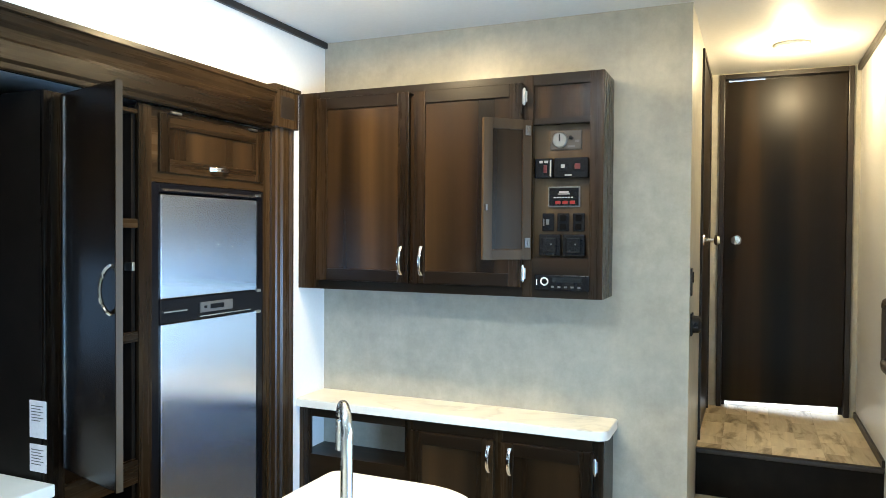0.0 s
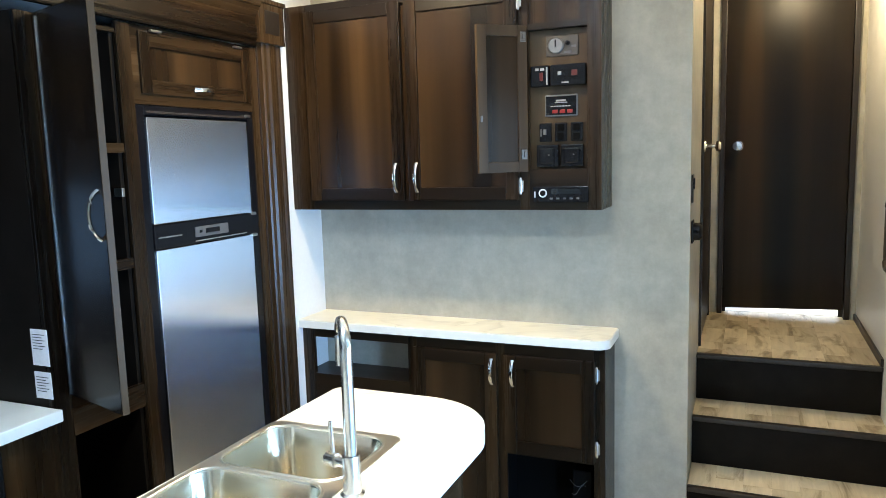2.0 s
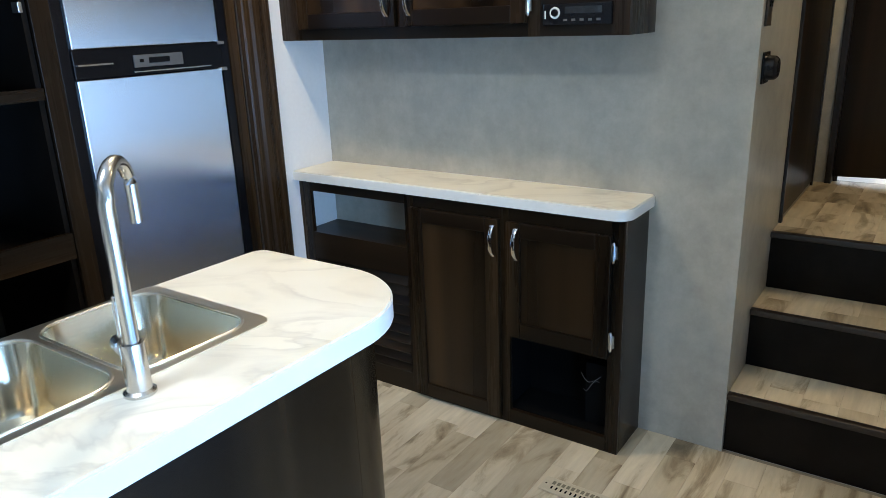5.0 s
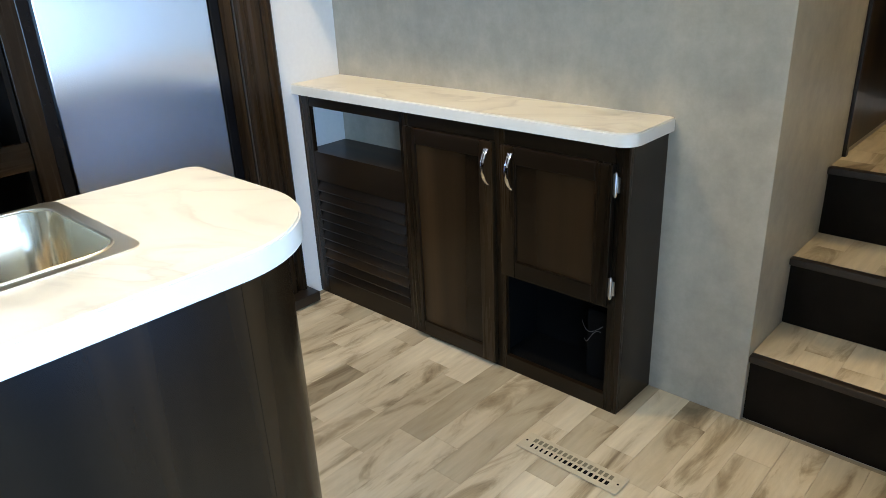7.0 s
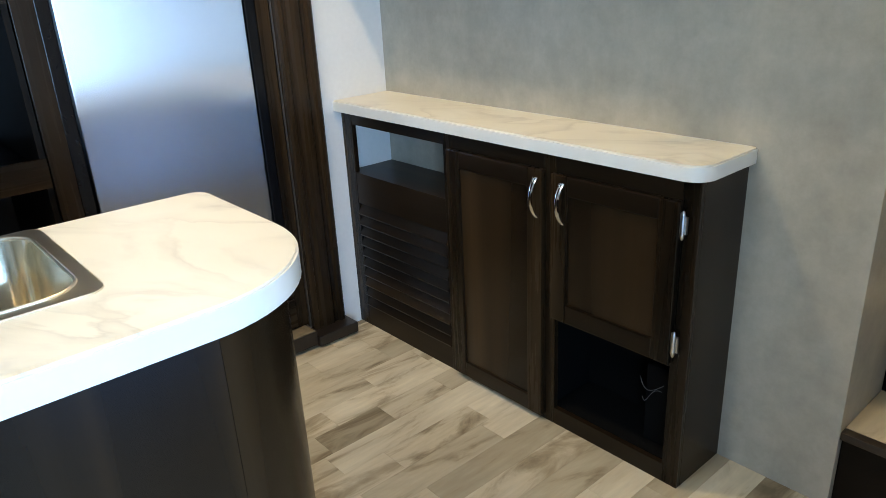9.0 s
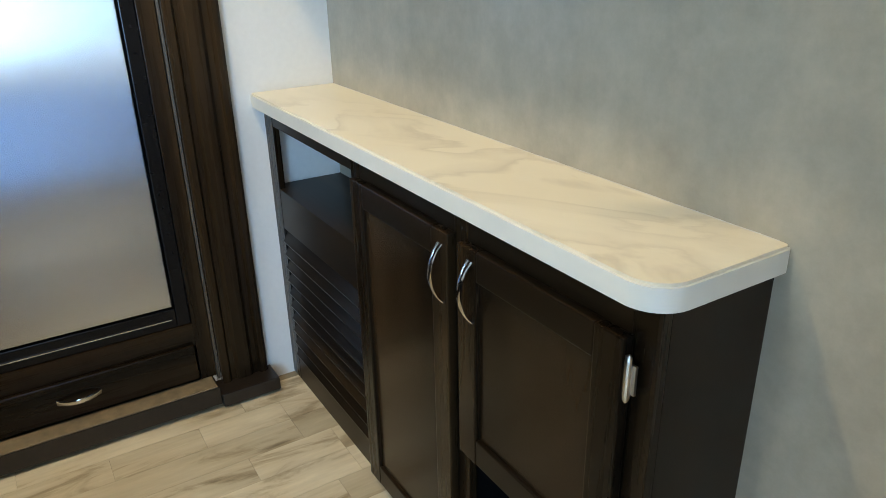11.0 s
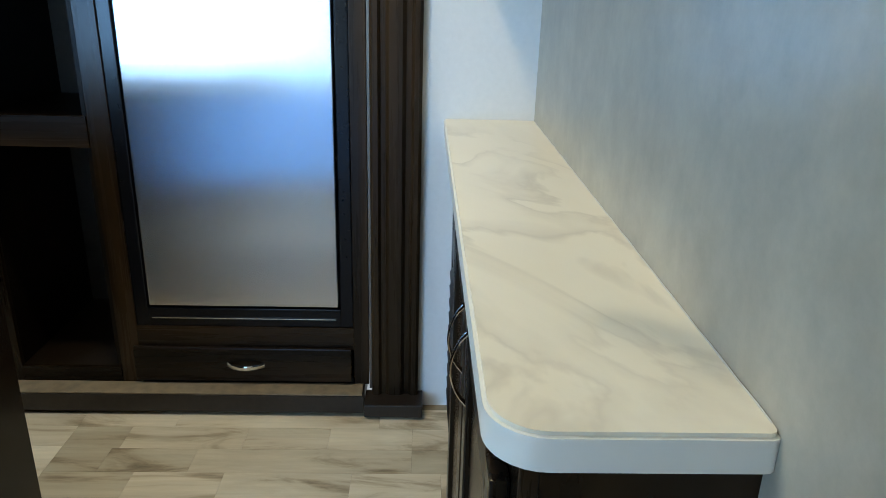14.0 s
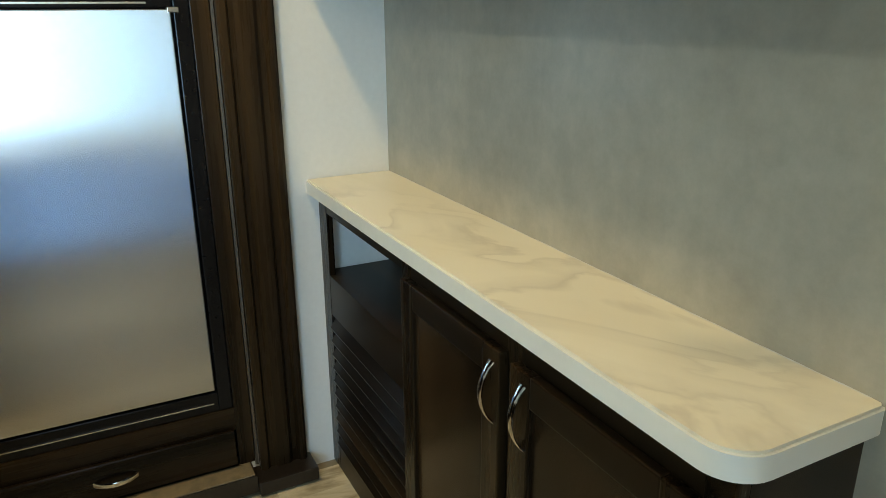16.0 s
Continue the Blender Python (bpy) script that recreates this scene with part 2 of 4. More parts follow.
def sweep(bm, path, radius, sides=12, flat=1.0, cap=True, side=None):
    """A tube along a path; flat squeezes it along the side direction; radius may change along it."""
    pts = [Vector(p) for p in path]
    rings = []
    ref = Vector(side) if side else None
    for i, p in enumerate(pts):
        d = (pts[min(i + 1, len(pts) - 1)] - pts[max(i - 1, 0)]).normalized()
        a = ref if ref else (Vector((0, 0, 1)) if abs(d.z) < 0.9 else Vector((1, 0, 0)))
        u = (a - d * a.dot(d)).normalized()
        w = d.cross(u)
        r = radius[i] if isinstance(radius, (list, tuple)) else radius
        rings.append([bm.verts.new(p + (u * math.cos(q) * flat + w * math.sin(q)) * r) for q in (2 * math.pi * k / sides for k in range(sides))])
    for r0, r1 in zip(rings, rings[1:]):
        for k in range(sides):
            bm.faces.new((r0[k], r0[(k + 1) % sides], r1[(k + 1) % sides], r1[k]))
    if cap:
        bm.faces.new(rings[0][::-1])
        bm.faces.new(rings[-1])
    return bm


def lathe(bm, profile, m, sides=24):
    """Turned shape: rows of (radius, height) about the z axis of m."""
    rings = []
    for r, h in profile:
        rings.append([bm.verts.new(m @ Vector((r * math.cos(2 * math.pi * k / sides), r * math.sin(2 * math.pi * k / sides), h))) for k in range(sides)])
    for a, b in zip(rings, rings[1:]):
        for k in range(sides):
            bm.faces.new((a[k], a[(k + 1) % sides], b[(k + 1) % sides], b[k]))
    bm.faces.new(rings[0][::-1])
    bm.faces.new(rings[-1])
    return bm


def prism(bm, outline, z0, z1, cap=True):
    lo = [bm.verts.new((x, y, z0)) for x, y in outline]
    hi = [bm.verts.new((x, y, z1)) for x, y in outline]
    n = len(outline)
    for k in range(n):
        bm.faces.new((lo[k], lo[(k + 1) % n], hi[(k + 1) % n], hi[k]))
    if cap:
        bm.faces.new(lo[::-1])
        bm.faces.new(hi)
    return bm


def arc(cx, cy, r, a0, a1, n=10):
    return [(cx + r * math.cos(radians(a0 + (a1 - a0) * k / n)), cy + r * math.sin(radians(a0 + (a1 - a0) * k / n))) for k in range(n + 1)]


def thing(name, base, label, category, group="", kind=""):
    ob = new(name)
    ob.empty_display_size = 0.05
    ob.location = base
    return tagged(ob, label, category, group, kind)


def origin_of(ob):
    p = Vector((0, 0, 0))
    while ob is not None:
        p += ob.location
        ob = ob.parent
    return p


def part(name, bm, mat, parent, label="", smooth=False):
    """One mesh under a thing or a part; the mesh is drawn in world metres."""
    o = origin_of(parent)
    bmesh.ops.recalc_face_normals(bm, faces=bm.faces)
    bmesh.ops.translate(bm, verts=bm.verts, vec=-o)
    me = bpy.data.meshes.new(name)
    bm.to_mesh(me)
    bm.free()
    me.materials.append(mat)
    if smooth:
        me.polygons.foreach_set("use_smooth", [True] * len(me.polygons))
        me.set_sharp_from_angle(angle=radians(35))
    ob = new(name, me)
    ob.parent = parent
    return tagged(ob, label)


def each(name, mat, parent, *rows, bev=0.0):
    """One part for each box."""
    return [part(name, boxes(r, bev=bev), mat, parent) for r in rows]


def solid(name, bm, mat, label="", category="", group="", kind="structure", smooth=False):
    """One top-level mesh."""
    bmesh.ops.recalc_face_normals(bm, faces=bm.faces)
    me = bpy.data.meshes.new(name)
    bm.to_mesh(me)
    bm.free()
    me.materials.append(mat)
    if smooth:
        me.polygons.foreach_set("use_smooth", [True] * len(me.polygons))
        me.set_sharp_from_angle(angle=radians(35))
    return tagged(new(name, me), label, category, group, kind)


# ---------------------------------------------------------------- structure
ZC = 2.64          # ceiling
XW = 1.755         # passage wall, left side
XR = 2.535         # outer wall, right side
LAND = 0.678       # upper floor

ground = solid("ground", boxes((-60, 60, -60, 60, -0.95, -0.85)), GROUND, "pale concrete yard outside", "ground")
floor = solid("floor", boxes((-0.04, XR + 0.1, -5.2, 0.02, -0.12, -0.004)), SEAM, "pale vinyl plank floor", "floor")
solid("wall_front", boxes((-0.1, XW, 0.0, 0.06, -0.05, ZC)), WALL, "grey vinyl wallboard wall", "wall")
solid("wall_left_upper", boxes((-0.1, 0.0, -5.2, 0.0, 2.24, ZC)), WHITE, "white wallboard above the slide-out", "wall")
solid("wall_left_corner", boxes((-0.1, 0.0, -0.40, 0.0, -0.05, 2.24)), WHITE, "white wallboard strip beside the front wall", "wall")
solid("wall_left_rear", boxes((-0.1, 0.0, -5.2, -3.4, -0.05, 2.24)), WHITE, "white wallboard wall", "wall")
solid("wall_rear", boxes((-0.1, XR + 0.1, -5.3, -5.2, -0.05, ZC)), WALL, "grey wallboard wall", "wall")
solid("wall_right", boxes((XR, XR + 0.08, -0.81, 1.6, -0.9, ZC), (XR, XR + 0.08, -1.45, -0.81, 2.0, ZC), (XR, XR + 0.08, -1.5, -1.45, -0.9, ZC),
                          (XR, XR + 0.08, -4.2, -1.5, 2.15, ZC), (XR, XR + 0.08, -5.2, -4.2, -0.9, ZC)), WHITE, "white outer wall with an open doorway", "wall")
solid("wall_right_slide", boxes((3.4, 3.48, -4.28, -1.42, -0.1, 0.08), (3.4, 3.48, -4.28, -1.42, 1.5, 2.23), (3.4, 3.48, -4.28, -3.04, 0.08, 1.5), (3.4, 3.48, -1.6, -1.42, 0.08, 1.5),
                                (XR + 0.08, 3.4, -4.28, -4.2, -0.1, 2.23), (XR + 0.08, 3.4, -1.5, -1.42, -0.1, 2.23)), WALL, "grey slide-out walls", "wall")
solid("ceiling_right_slide", boxes((XR + 0.08, 3.4, -4.2, -1.5, 2.15, 2.23)), CEIL, "white slide-out ceiling", "ceiling")
solid("floor_right_slide", boxes((XR + 0.002, 3.4, -4.2, -1.5, -0.1, 0.0)), SEAM, "brown slide-out floor", "floor")
solid("ceiling", boxes((-0.1, XR + 0.1, -5.2, -2.48, ZC, ZC + 0.08), (-0.1, XR + 0.1, -2.12, 1.6, ZC, ZC + 0.08), (-0.1, 0.92, -2.48, -2.12, ZC, ZC + 0.08), (1.28, XR + 0.1, -2.48, -2.12, ZC, ZC + 0.08)), CEIL, "white ceiling board", "ceiling")
solid("wall_passage", boxes((XW - 0.06, XW, 0.06, 1.456, -0.05, ZC)), WALL, "grey wallboard side of the passage", "wall")
solid("wall_passage_end", boxes((XW - 0.06, 1.806, 1.456, 1.52, 0.5, ZC), (2.5, XR, 1.456, 1.52, 0.5, ZC), (1.806, 2.5, 1.456, 1.52, 2.63, ZC)), WALL, "grey wallboard wall around the door", "wall")
solid("wall_bedroom", boxes((0.2, 4.0, 4.2, 4.3, 0.4, 2.7), (0.1, 0.2, 1.56, 4.3, 0.4, 2.7), (4.0, 4.1, 1.56, 4.3, 0.4, 2.7)), WHITE, "white walls behind the door", "wall")
solid("floor_bedroom", boxes((0.2, 4.0, 1.525, 4.2, 0.5, LAND)), TAN, "pale bedroom floor", "floor")

# slide-out shell on the kitchen side
solid("wall_slide_back", boxes((-0.76, -0.70, -3.4, -0.44, -0.05, 2.26)), DARKPANEL, "dark slide-out back wall", "wall")
solid("wall_slide_end", boxes((-0.70, -0.1, -0.44, -0.40, -0.05, 2.26), (-0.70, -0.1, -3.4, -3.36, -0.05, 2.26)), WHITE, "white slide-out end wall", "wall")
solid("ceiling_slide", boxes((-0.70, -0.1, -3.36, -0.44, 2.20, 2.239)), CEIL, "white slide-out ceiling", "ceiling")
solid("floor_slide", boxes((-0.70, 0.078, -3.36, -0.47, 0.015, 0.07)), TRIM, "dark raised edge of the slide-out floor", "floor")
# ---------------------------------------------------------------- cabinet pieces


def bow_handle(parent, x, y, z0, z1, out=0.026, axis="z", normal=(0, -1)):
    """A bowed satin bar with flared feet."""
    nx, ny = normal
    pts, rad = [], []
    for k in range(13):
        s = k / 12
        o = out * math.sin(math.pi * s) ** 0.75
        if axis == "z":
            pts.append((x + nx * o, y + ny * o, z0 + (z1 - z0) * s))
        elif axis == "x":
            pts.append((z0 + (z1 - z0) * s, y + ny * o, x))
        else:
            pts.append((x + nx * o, z0 + (z1 - z0) * s, y))
        rad.append(0.0095 if k in (0, 12) else 0.0075)
    bm = bmesh.new()
    sweep(bm, pts, rad, 10, 0.3, side=(nx, ny, 0))
    return part("handle", bm, CHROME, parent, "satin nickel bow handle", True)


def hinge(parent, x, y, z):
    bm = boxes((x - 0.010, x - 0.003, y - 0.004, y, z - 0.03, z + 0.03))
    lathe(bm, [(0.002, -0.036), (0.0045, -0.032), (0.0055, -0.024), (0.0055, 0.024), (0.0045, 0.032), (0.002, 0.036)], pose(x, y - 0.006, z), 10)
    box(bm, x + 0.003, x + 0.011, y - 0.004, y, z - 0.022, z + 0.022)
    return part("hinge", bm, HINGE, parent, "nickel barrel hinge", True)


def shaker_door(parent, x0, x1, z0, z1, y, mat=None, thick=0.02, stile=0.055, name="door"):
    """Frame-and-panel door whose front is at y - thick; the panel is set back."""
    d = part(name, boxes((x0 + stile - 0.004, x1 - stile + 0.004, y - thick + 0.009, y - 0.002, z0 + stile - 0.004, z1 - stile + 0.004)), WOOD_DOOR, parent)
    each("stile", mat or WOOD_Z, d, (x0, x0 + stile, y - thick, y, z0, z1), (x1 - stile, x1, y - thick, y, z0, z1), bev=0.003)
    each("rail", WOOD_X, d, (x0 + stile, x1 - stile, y - thick + 0.001, y, z1 - stile, z1), (x0 + stile, x1 - stile, y - thick + 0.001, y, z0, z0 + stile), bev=0.003)
    return d


# ---------------------------------------------------------------- upper cabinet on the front wall
uc = thing("wall_cabinet", (0.72, 0.0, 1.426), "dark walnut wall cabinet with two doors and an open control bay", "cabinet")
UX, UY, U0, U1 = 1.44, -0.228, 1.426, 2.345
each("carcass_panel", WOOD_Z, uc, (0.0, 0.016, UY + 0.02, -0.002, U0, U1), (UX - 0.016, UX, UY + 0.02, -0.002, U0, U1), (0.016, UX - 0.016, UY + 0.02, -0.002, U0 + 0.012, U0 + 0.03),
           (0.016, UX - 0.016, UY + 0.02, -0.002, U1 - 0.016, U1), (0.016, UX - 0.016, -0.012, -0.002, U0 + 0.03, U1 - 0.016), (1.125, 1.14, UY + 0.02, -0.012, U0 + 0.03, U1 - 0.016))
each("face_stile", WOOD_Z, uc, (0.0, 0.115, UY, UY + 0.02, U0, U1), (1.385, UX, UY, UY + 0.02, U0, U1), (1.108, 1.15, UY, UY + 0.02, U0, U1), (0.58, 0.625, UY + 0.002, UY + 0.02, U0 + 0.05, U1 - 0.05), bev=0.0015)
each("face_rail", WOOD_X, uc, (0.115, 1.108, UY + 0.001, UY + 0.02, U0, U0 + 0.055), (0.115, 1.108, UY + 0.001, UY + 0.02, U1 - 0.04, U1), (1.15, 1.385, UY + 0.001, UY + 0.02, U1 - 0.045, U1),
           (1.15, 1.385, UY + 0.001, UY + 0.02, 2.14, 2.165), (1.15, 1.385, UY + 0.001, UY + 0.02, U0, 1.592))
part("blank_panel", boxes((1.15, 1.385, UY + 0.012, UY + 0.018, 2.165, 2.30)), WOOD_Z, uc)
part("bay_panel", boxes((1.141, 1.385, UY + 0.035, UY + 0.045, 1.592, 2.14)), WOOD_BARE, uc)
for x0, x1, hx in ((0.112, 0.590, 0.552), (0.612, 1.108, 0.652)):
    d = shaker_door(uc, x0, x1, U0 + 0.042, 2.312, UY - 0.001)
    bow_handle(d, hx, UY - 0.021, 1.505, 1.63)
for hz in (2.255, 1.525):
    hinge(uc, 1.117, UY - 0.014, hz)

# cover of the control bay, swung open against the door beside it
cv = part("bay_door", boxes((0.0, 0.04, -0.02, 0, 0, 0.574), (0.175, 0.215, -0.02, 0, 0, 0.574), (0.04, 0.175, -0.019, 0, 0, 0.042), (0.04, 0.175, -0.019, 0, 0.532, 0.574), bev=0.002), WOOD_BARE, uc, "open cover door seen from its paler back")
cv.matrix_basis = Matrix.Translation(-Vector(uc.location)) @ pose(1.15, UY - 0.017, 1.583, 0, 0, 223) @ Matrix.Translation(Vector(uc.location))
pn = part("panel", boxes((0.037, 0.178, -0.014, -0.006, 0.038, 0.536)), WOOD_DOOR, uc)
pn.parent, pn.matrix_basis = cv, Matrix.Identity(4)
for hz in (0.07, 0.53):
    k = part("cup_hinge", boxes((0.006, 0.03, 0.0, 0.006, hz - 0.02, hz + 0.02), (0.012, 0.022, 0.005, 0.012, hz - 0.012, hz + 0.012), bev=0.002), DIALM, uc)
    k.parent, k.matrix_basis = cv, Matrix.Identity(4)
k = part("catch", boxes((0.199, 0.206, 0.0, 0.008, 0.2, 0.225), bev=0.001), DIALM, uc)
k.parent, k.matrix_basis = cv, Matrix.Identity(4)

# devices of the bay
YB = UY + 0.035


def device(name, x0, x1, z0, z1, depth=0.014, mat=None, label=""):
    return part(name, boxes((x0, x1, YB - depth, YB, z0, z1), bev=0.004), mat or BLACK, uc, label)


tk = device("tank_gauge", 1.215, 1.345, 2.035, 2.115, 0.006, BROWN, "brown plate with a round dial")
part("dial", lathe(bmesh.new(), [(0.032, 0), (0.032, 0.006), (0.028, 0.009), (0.0, 0.009)][:3] + [(0.001, 0.008)], pose(1.255, YB - 0.006, 2.076, 90, 0, 0)), DIALM, tk, "round metal dial", True)
part("needle", boxes((1.253, 1.257, YB - 0.016, YB - 0.0145, 2.07, 2.098)), BLACK, tk)
part("knob", lathe(bmesh.new(), [(0.009, 0), (0.008, 0.012), (0.001, 0.013)], pose(1.303, YB - 0.006, 2.083, 90, 0, 0)), BLACK, tk, "", True)
part("legend", boxes((1.288, 1.318, YB - 0.0075, YB - 0.006, 2.045, 2.053), (1.318, 1.336, YB - 0.0075, YB - 0.006, 2.066, 2.074)), GREYPL, tk)
sw = device("switch_plate", 1.158, 1.232, 1.918, 2.0, 0.034, BLACK)
part("rocker", boxes((1.196, 1.21, YB - 0.0400, YB - 0.0340, 1.94, 1.972), bev=0.002), DARK_RED, sw, "dim red rocker")
part("legend", boxes((1.178, 1.192, YB - 0.0355, YB - 0.0340, 1.98, 1.99), (1.198, 1.214, YB - 0.0355, YB - 0.0340, 1.98, 1.99), (1.222, 1.228, YB - 0.0380, YB - 0.0340, 1.925, 1.992)), LEGEND, sw)
hc = device("heater_control", 1.238, 1.378, 1.918, 2.0, 0.034, BLACK)
part("frame", boxes((1.252, 1.364, YB - 0.0370, YB - 0.0340, 1.945, 1.985), bev=0.001), BLACK, hc)
part("rocker", boxes((1.325, 1.348, YB - 0.0420, YB - 0.0370, 1.953, 1.975), bev=0.002), DARK_RED, hc, "dim red rocker")
part("button", boxes((1.27, 1.284, YB - 0.0410, YB - 0.0370, 1.958, 1.972)), LEGEND, hc)
part("legend", boxes((1.284, 1.312, YB - 0.0355, YB - 0.0340, 1.926, 1.932)), LEGEND, hc)
mp = device("monitor_panel", 1.208, 1.342, 1.80, 1.885, 0.008, GREYPL, "grey rimmed monitor panel with red lights")
part("face", boxes((1.214, 1.336, YB - 0.010, YB - 0.008, 1.806, 1.879), bev=0.001), BLACK, mp)
part("legend", boxes((1.255, 1.295, YB - 0.0115, YB - 0.010, 1.858, 1.865), (1.25, 1.3, YB - 0.0115, YB - 0.010, 1.852, 1.856), *[(1.233 + 0.012 * k, 1.241 + 0.012 * k, YB - 0.0115, YB - 0.010, 1.837, 1.842) for k in range(7)]), LEGEND, mp)
for k in range(3):
    part("light", boxes((1.24 + 0.03 * k, 1.262 + 0.03 * k, YB - 0.013, YB - 0.010, 1.812, 1.826), bev=0.002), RED_LED, mp, "red lamp")
for x0 in (1.185, 1.248, 1.312):
    d = device("socket_plate", x0, x0 + 0.05, 1.70, 1.775, 0.01, BLACK)
    if x0 < 1.2:
        part("toggle", boxes((x0 + 0.018, x0 + 0.03, YB - 0.018, YB - 0.01, 1.728, 1.75), (x0 + 0.004, x0 + 0.01, YB - 0.012, YB - 0.01, 1.722, 1.752), bev=0.001), DIALM, d)
    else:
        part("socket", boxes((x0 + 0.012, x0 + 0.038, YB - 0.013, YB - 0.01, 1.742, 1.768), (x0 + 0.012, x0 + 0.038, YB - 0.013, YB - 0.01, 1.707, 1.733), bev=0.002), BLACK_MATT, d)
for x0 in (1.178, 1.278):
    d = device("speaker_socket", x0, x0 + 0.088, 1.6, 1.688, 0.03, BLACK)
    part("cap", boxes((x0 + 0.012, x0 + 0.074, YB - 0.0400, YB - 0.0300, 1.612, 1.676), bev=0.006), BLACK, d)
    part("pin", boxes((x0 + 0.05, x0 + 0.056, YB - 0.0415, YB - 0.0400, 1.645, 1.65)), DIALM, d)
rd = part("radio", boxes((1.165, 1.39, UY - 0.012, UY + 0.001, 1.458, 1.522), bev=0.003), BLACK, uc, "black car-style radio")
ringpath = [(1.207 + 0.0145 * math.cos(2 * math.pi * k / 20), UY - 0.014, 1.495 + 0.0145 * math.sin(2 * math.pi * k / 20)) for k in range(21)]
part("dial_ring", sweep(bmesh.new(), ringpath, 0.0032, 8, cap=False, side=(0, 1, 0)), WHITEPL, rd, "pale ring dial", True)
part("dial_knob", lathe(bmesh.new(), [(0.011, 0), (0.010, 0.008), (0.001, 0.009)], pose(1.207, UY - 0.012, 1.495, 90, 0, 0), 16), BLACK, rd, "", True)
part("slot", boxes((1.24, 1.36, UY - 0.0135, UY - 0.012, 1.492, 1.512)), GLOSS, rd)
part("button", boxes((1.172, 1.176, UY - 0.014, UY - 0.012, 1.478, 1.502)), WHITEPL, rd)
for k in range(5):
    part("button", boxes((1.235 + 0.027 * k, 1.247 + 0.027 * k, UY - 0.014, UY - 0.012, 1.470, 1.477)), GREYPL, rd)

# ---------------------------------------------------------------- low cabinet on the front wall
lc = thing("base_cabinet", (0.72, 0.0, 0.0), "dark walnut low cabinet with louvres, two doors and an open hole", "cabinet")
LX, LY, LT = 1.452, -0.215, 0.86
each("carcass_panel", WOOD_DOOR, lc, (0.002, 0.018, LY + 0.018, -0.002, 0.0, 0.612), (LX - 0.016, LX, LY + 0.018, -0.0, 0.0, LT), (0.575, 0.59, LY + 0.018, 0, 0.0, LT - 0.02), (0.99, 1.005, LY + 0.018, 0, 0, LT - 0.02), (0.018, LX - 0.016, LY + 0.018, 0, 0.02, 0.05),
           (0.59, LX - 0.016, LY + 0.018, 0, LT - 0.02, LT))
each("face_stile", WOOD_Z, lc, (0.0, 0.062, LY, LY + 0.018, 0, LT), (1.405, LX, LY, LY + 0.018, 0, LT), (0.562, 0.605, LY, LY + 0.018, 0, LT), (0.983, 1.025, LY, LY + 0.018, 0, LT), bev=0.0015)
each("face_rail", WOOD_X, lc, (0.062, 0.562, LY + 0.001, LY + 0.018, 0.815, LT), (0.062, 0.562, LY + 0.001, LY + 0.018, 0.515, 0.634), (0.062, 0.562, LY + 0.001, LY + 0.018, 0.0, 0.085), (0.605, 0.983, LY + 0.001, LY + 0.018, 0.80, LT),
           (0.605, 0.983, LY + 0.001, LY + 0.018, 0.0, 0.03), (1.025, 1.405, LY + 0.001, LY + 0.018, 0.80, LT), (1.025, 1.405, LY + 0.001, LY + 0.018, 0.0, 0.055), (1.025, 1.405, LY + 0.001, LY + 0.018, 0.36, 0.39))
part("shelf", boxes((0.002, 0.575, LY + 0.018, 0, 0.614, 0.63)), WOOD_X, lc)
# near-black sheets added inside the hole to stand for its shade
each("hole_shade", BLACK_MATT, lc, (1.005, LX - 0.017, -0.02, -0.004, 0.051, 0.4), (1.005, LX - 0.017, LY + 0.02, -0.02, 0.39, 0.4), (1.005, LX - 0.017, LY + 0.02, -0.02, 0.051, 0.056), (1.0055, 1.009, LY + 0.02, -0.02, 0.056, 0.39), (LX - 0.021, LX - 0.017, LY + 0.02, -0.02, 0.056, 0.39))
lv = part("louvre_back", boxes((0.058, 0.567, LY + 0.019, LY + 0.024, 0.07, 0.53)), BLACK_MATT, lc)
for k in range(10):
    z = 0.088 + k * 0.0425
    bm = bmesh.new()
    prof = [(LY - 0.004, z), (LY - 0.006, z + 0.006), (LY - 0.002, z + 0.012), (LY + 0.013, z + 0.039), (LY + 0.017, z + 0.036), (LY + 0.004, z + 0.004)]
    a = [bm.verts.new((0.0625, p, q)) for p, q in prof]
    b = [bm.verts.new((0.5615, p, q)) for p, q in prof]
    n = len(prof)
    for i in range(n):
        bm.faces.new((a[i], a[(i + 1) % n], b[(i + 1) % n], b[i]))
    bm.faces.new(a), bm.faces.new(b[::-1])
    part("slat", bm, WOOD_X, lv)
d = shaker_door(lc, 0.597, 0.99, 0.018, 0.81, LY - 0.001)
bow_handle(d, 0.968, LY - 0.021, 0.672, 0.786, 0.023)
d = shaker_door(lc, 1.022, 1.412, 0.375, 0.807, LY - 0.001)
bow_handle(d, 1.062, LY - 0.021, 0.672, 0.786, 0.023)
for hz in (0.752, 0.437):
    hinge(lc, 1.421, LY - 0.012, hz)
bm = boxes((1.30, 1.38, -0.15, -0.06, 0.056, 0.30), bev=0.006)
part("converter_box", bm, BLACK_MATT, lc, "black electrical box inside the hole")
bm = bmesh.new()
sweep(bm, [(1.29 + 0.075 * s, -0.165 - 0.02 * math.sin(3.1 * s), 0.262 - 0.02 * math.sin(math.pi * s)) for s in [k / 8 for k in range(9)]], 0.0009, 6)
sweep(bm, [(1.30 + 0.06 * s, -0.165 - 0.015 * math.sin(3.1 * s), 0.20 + 0.04 * s - 0.012 * math.sin(2 * math.pi * s)) for s in [k / 8 for k in range(9)]], 0.0009, 6)
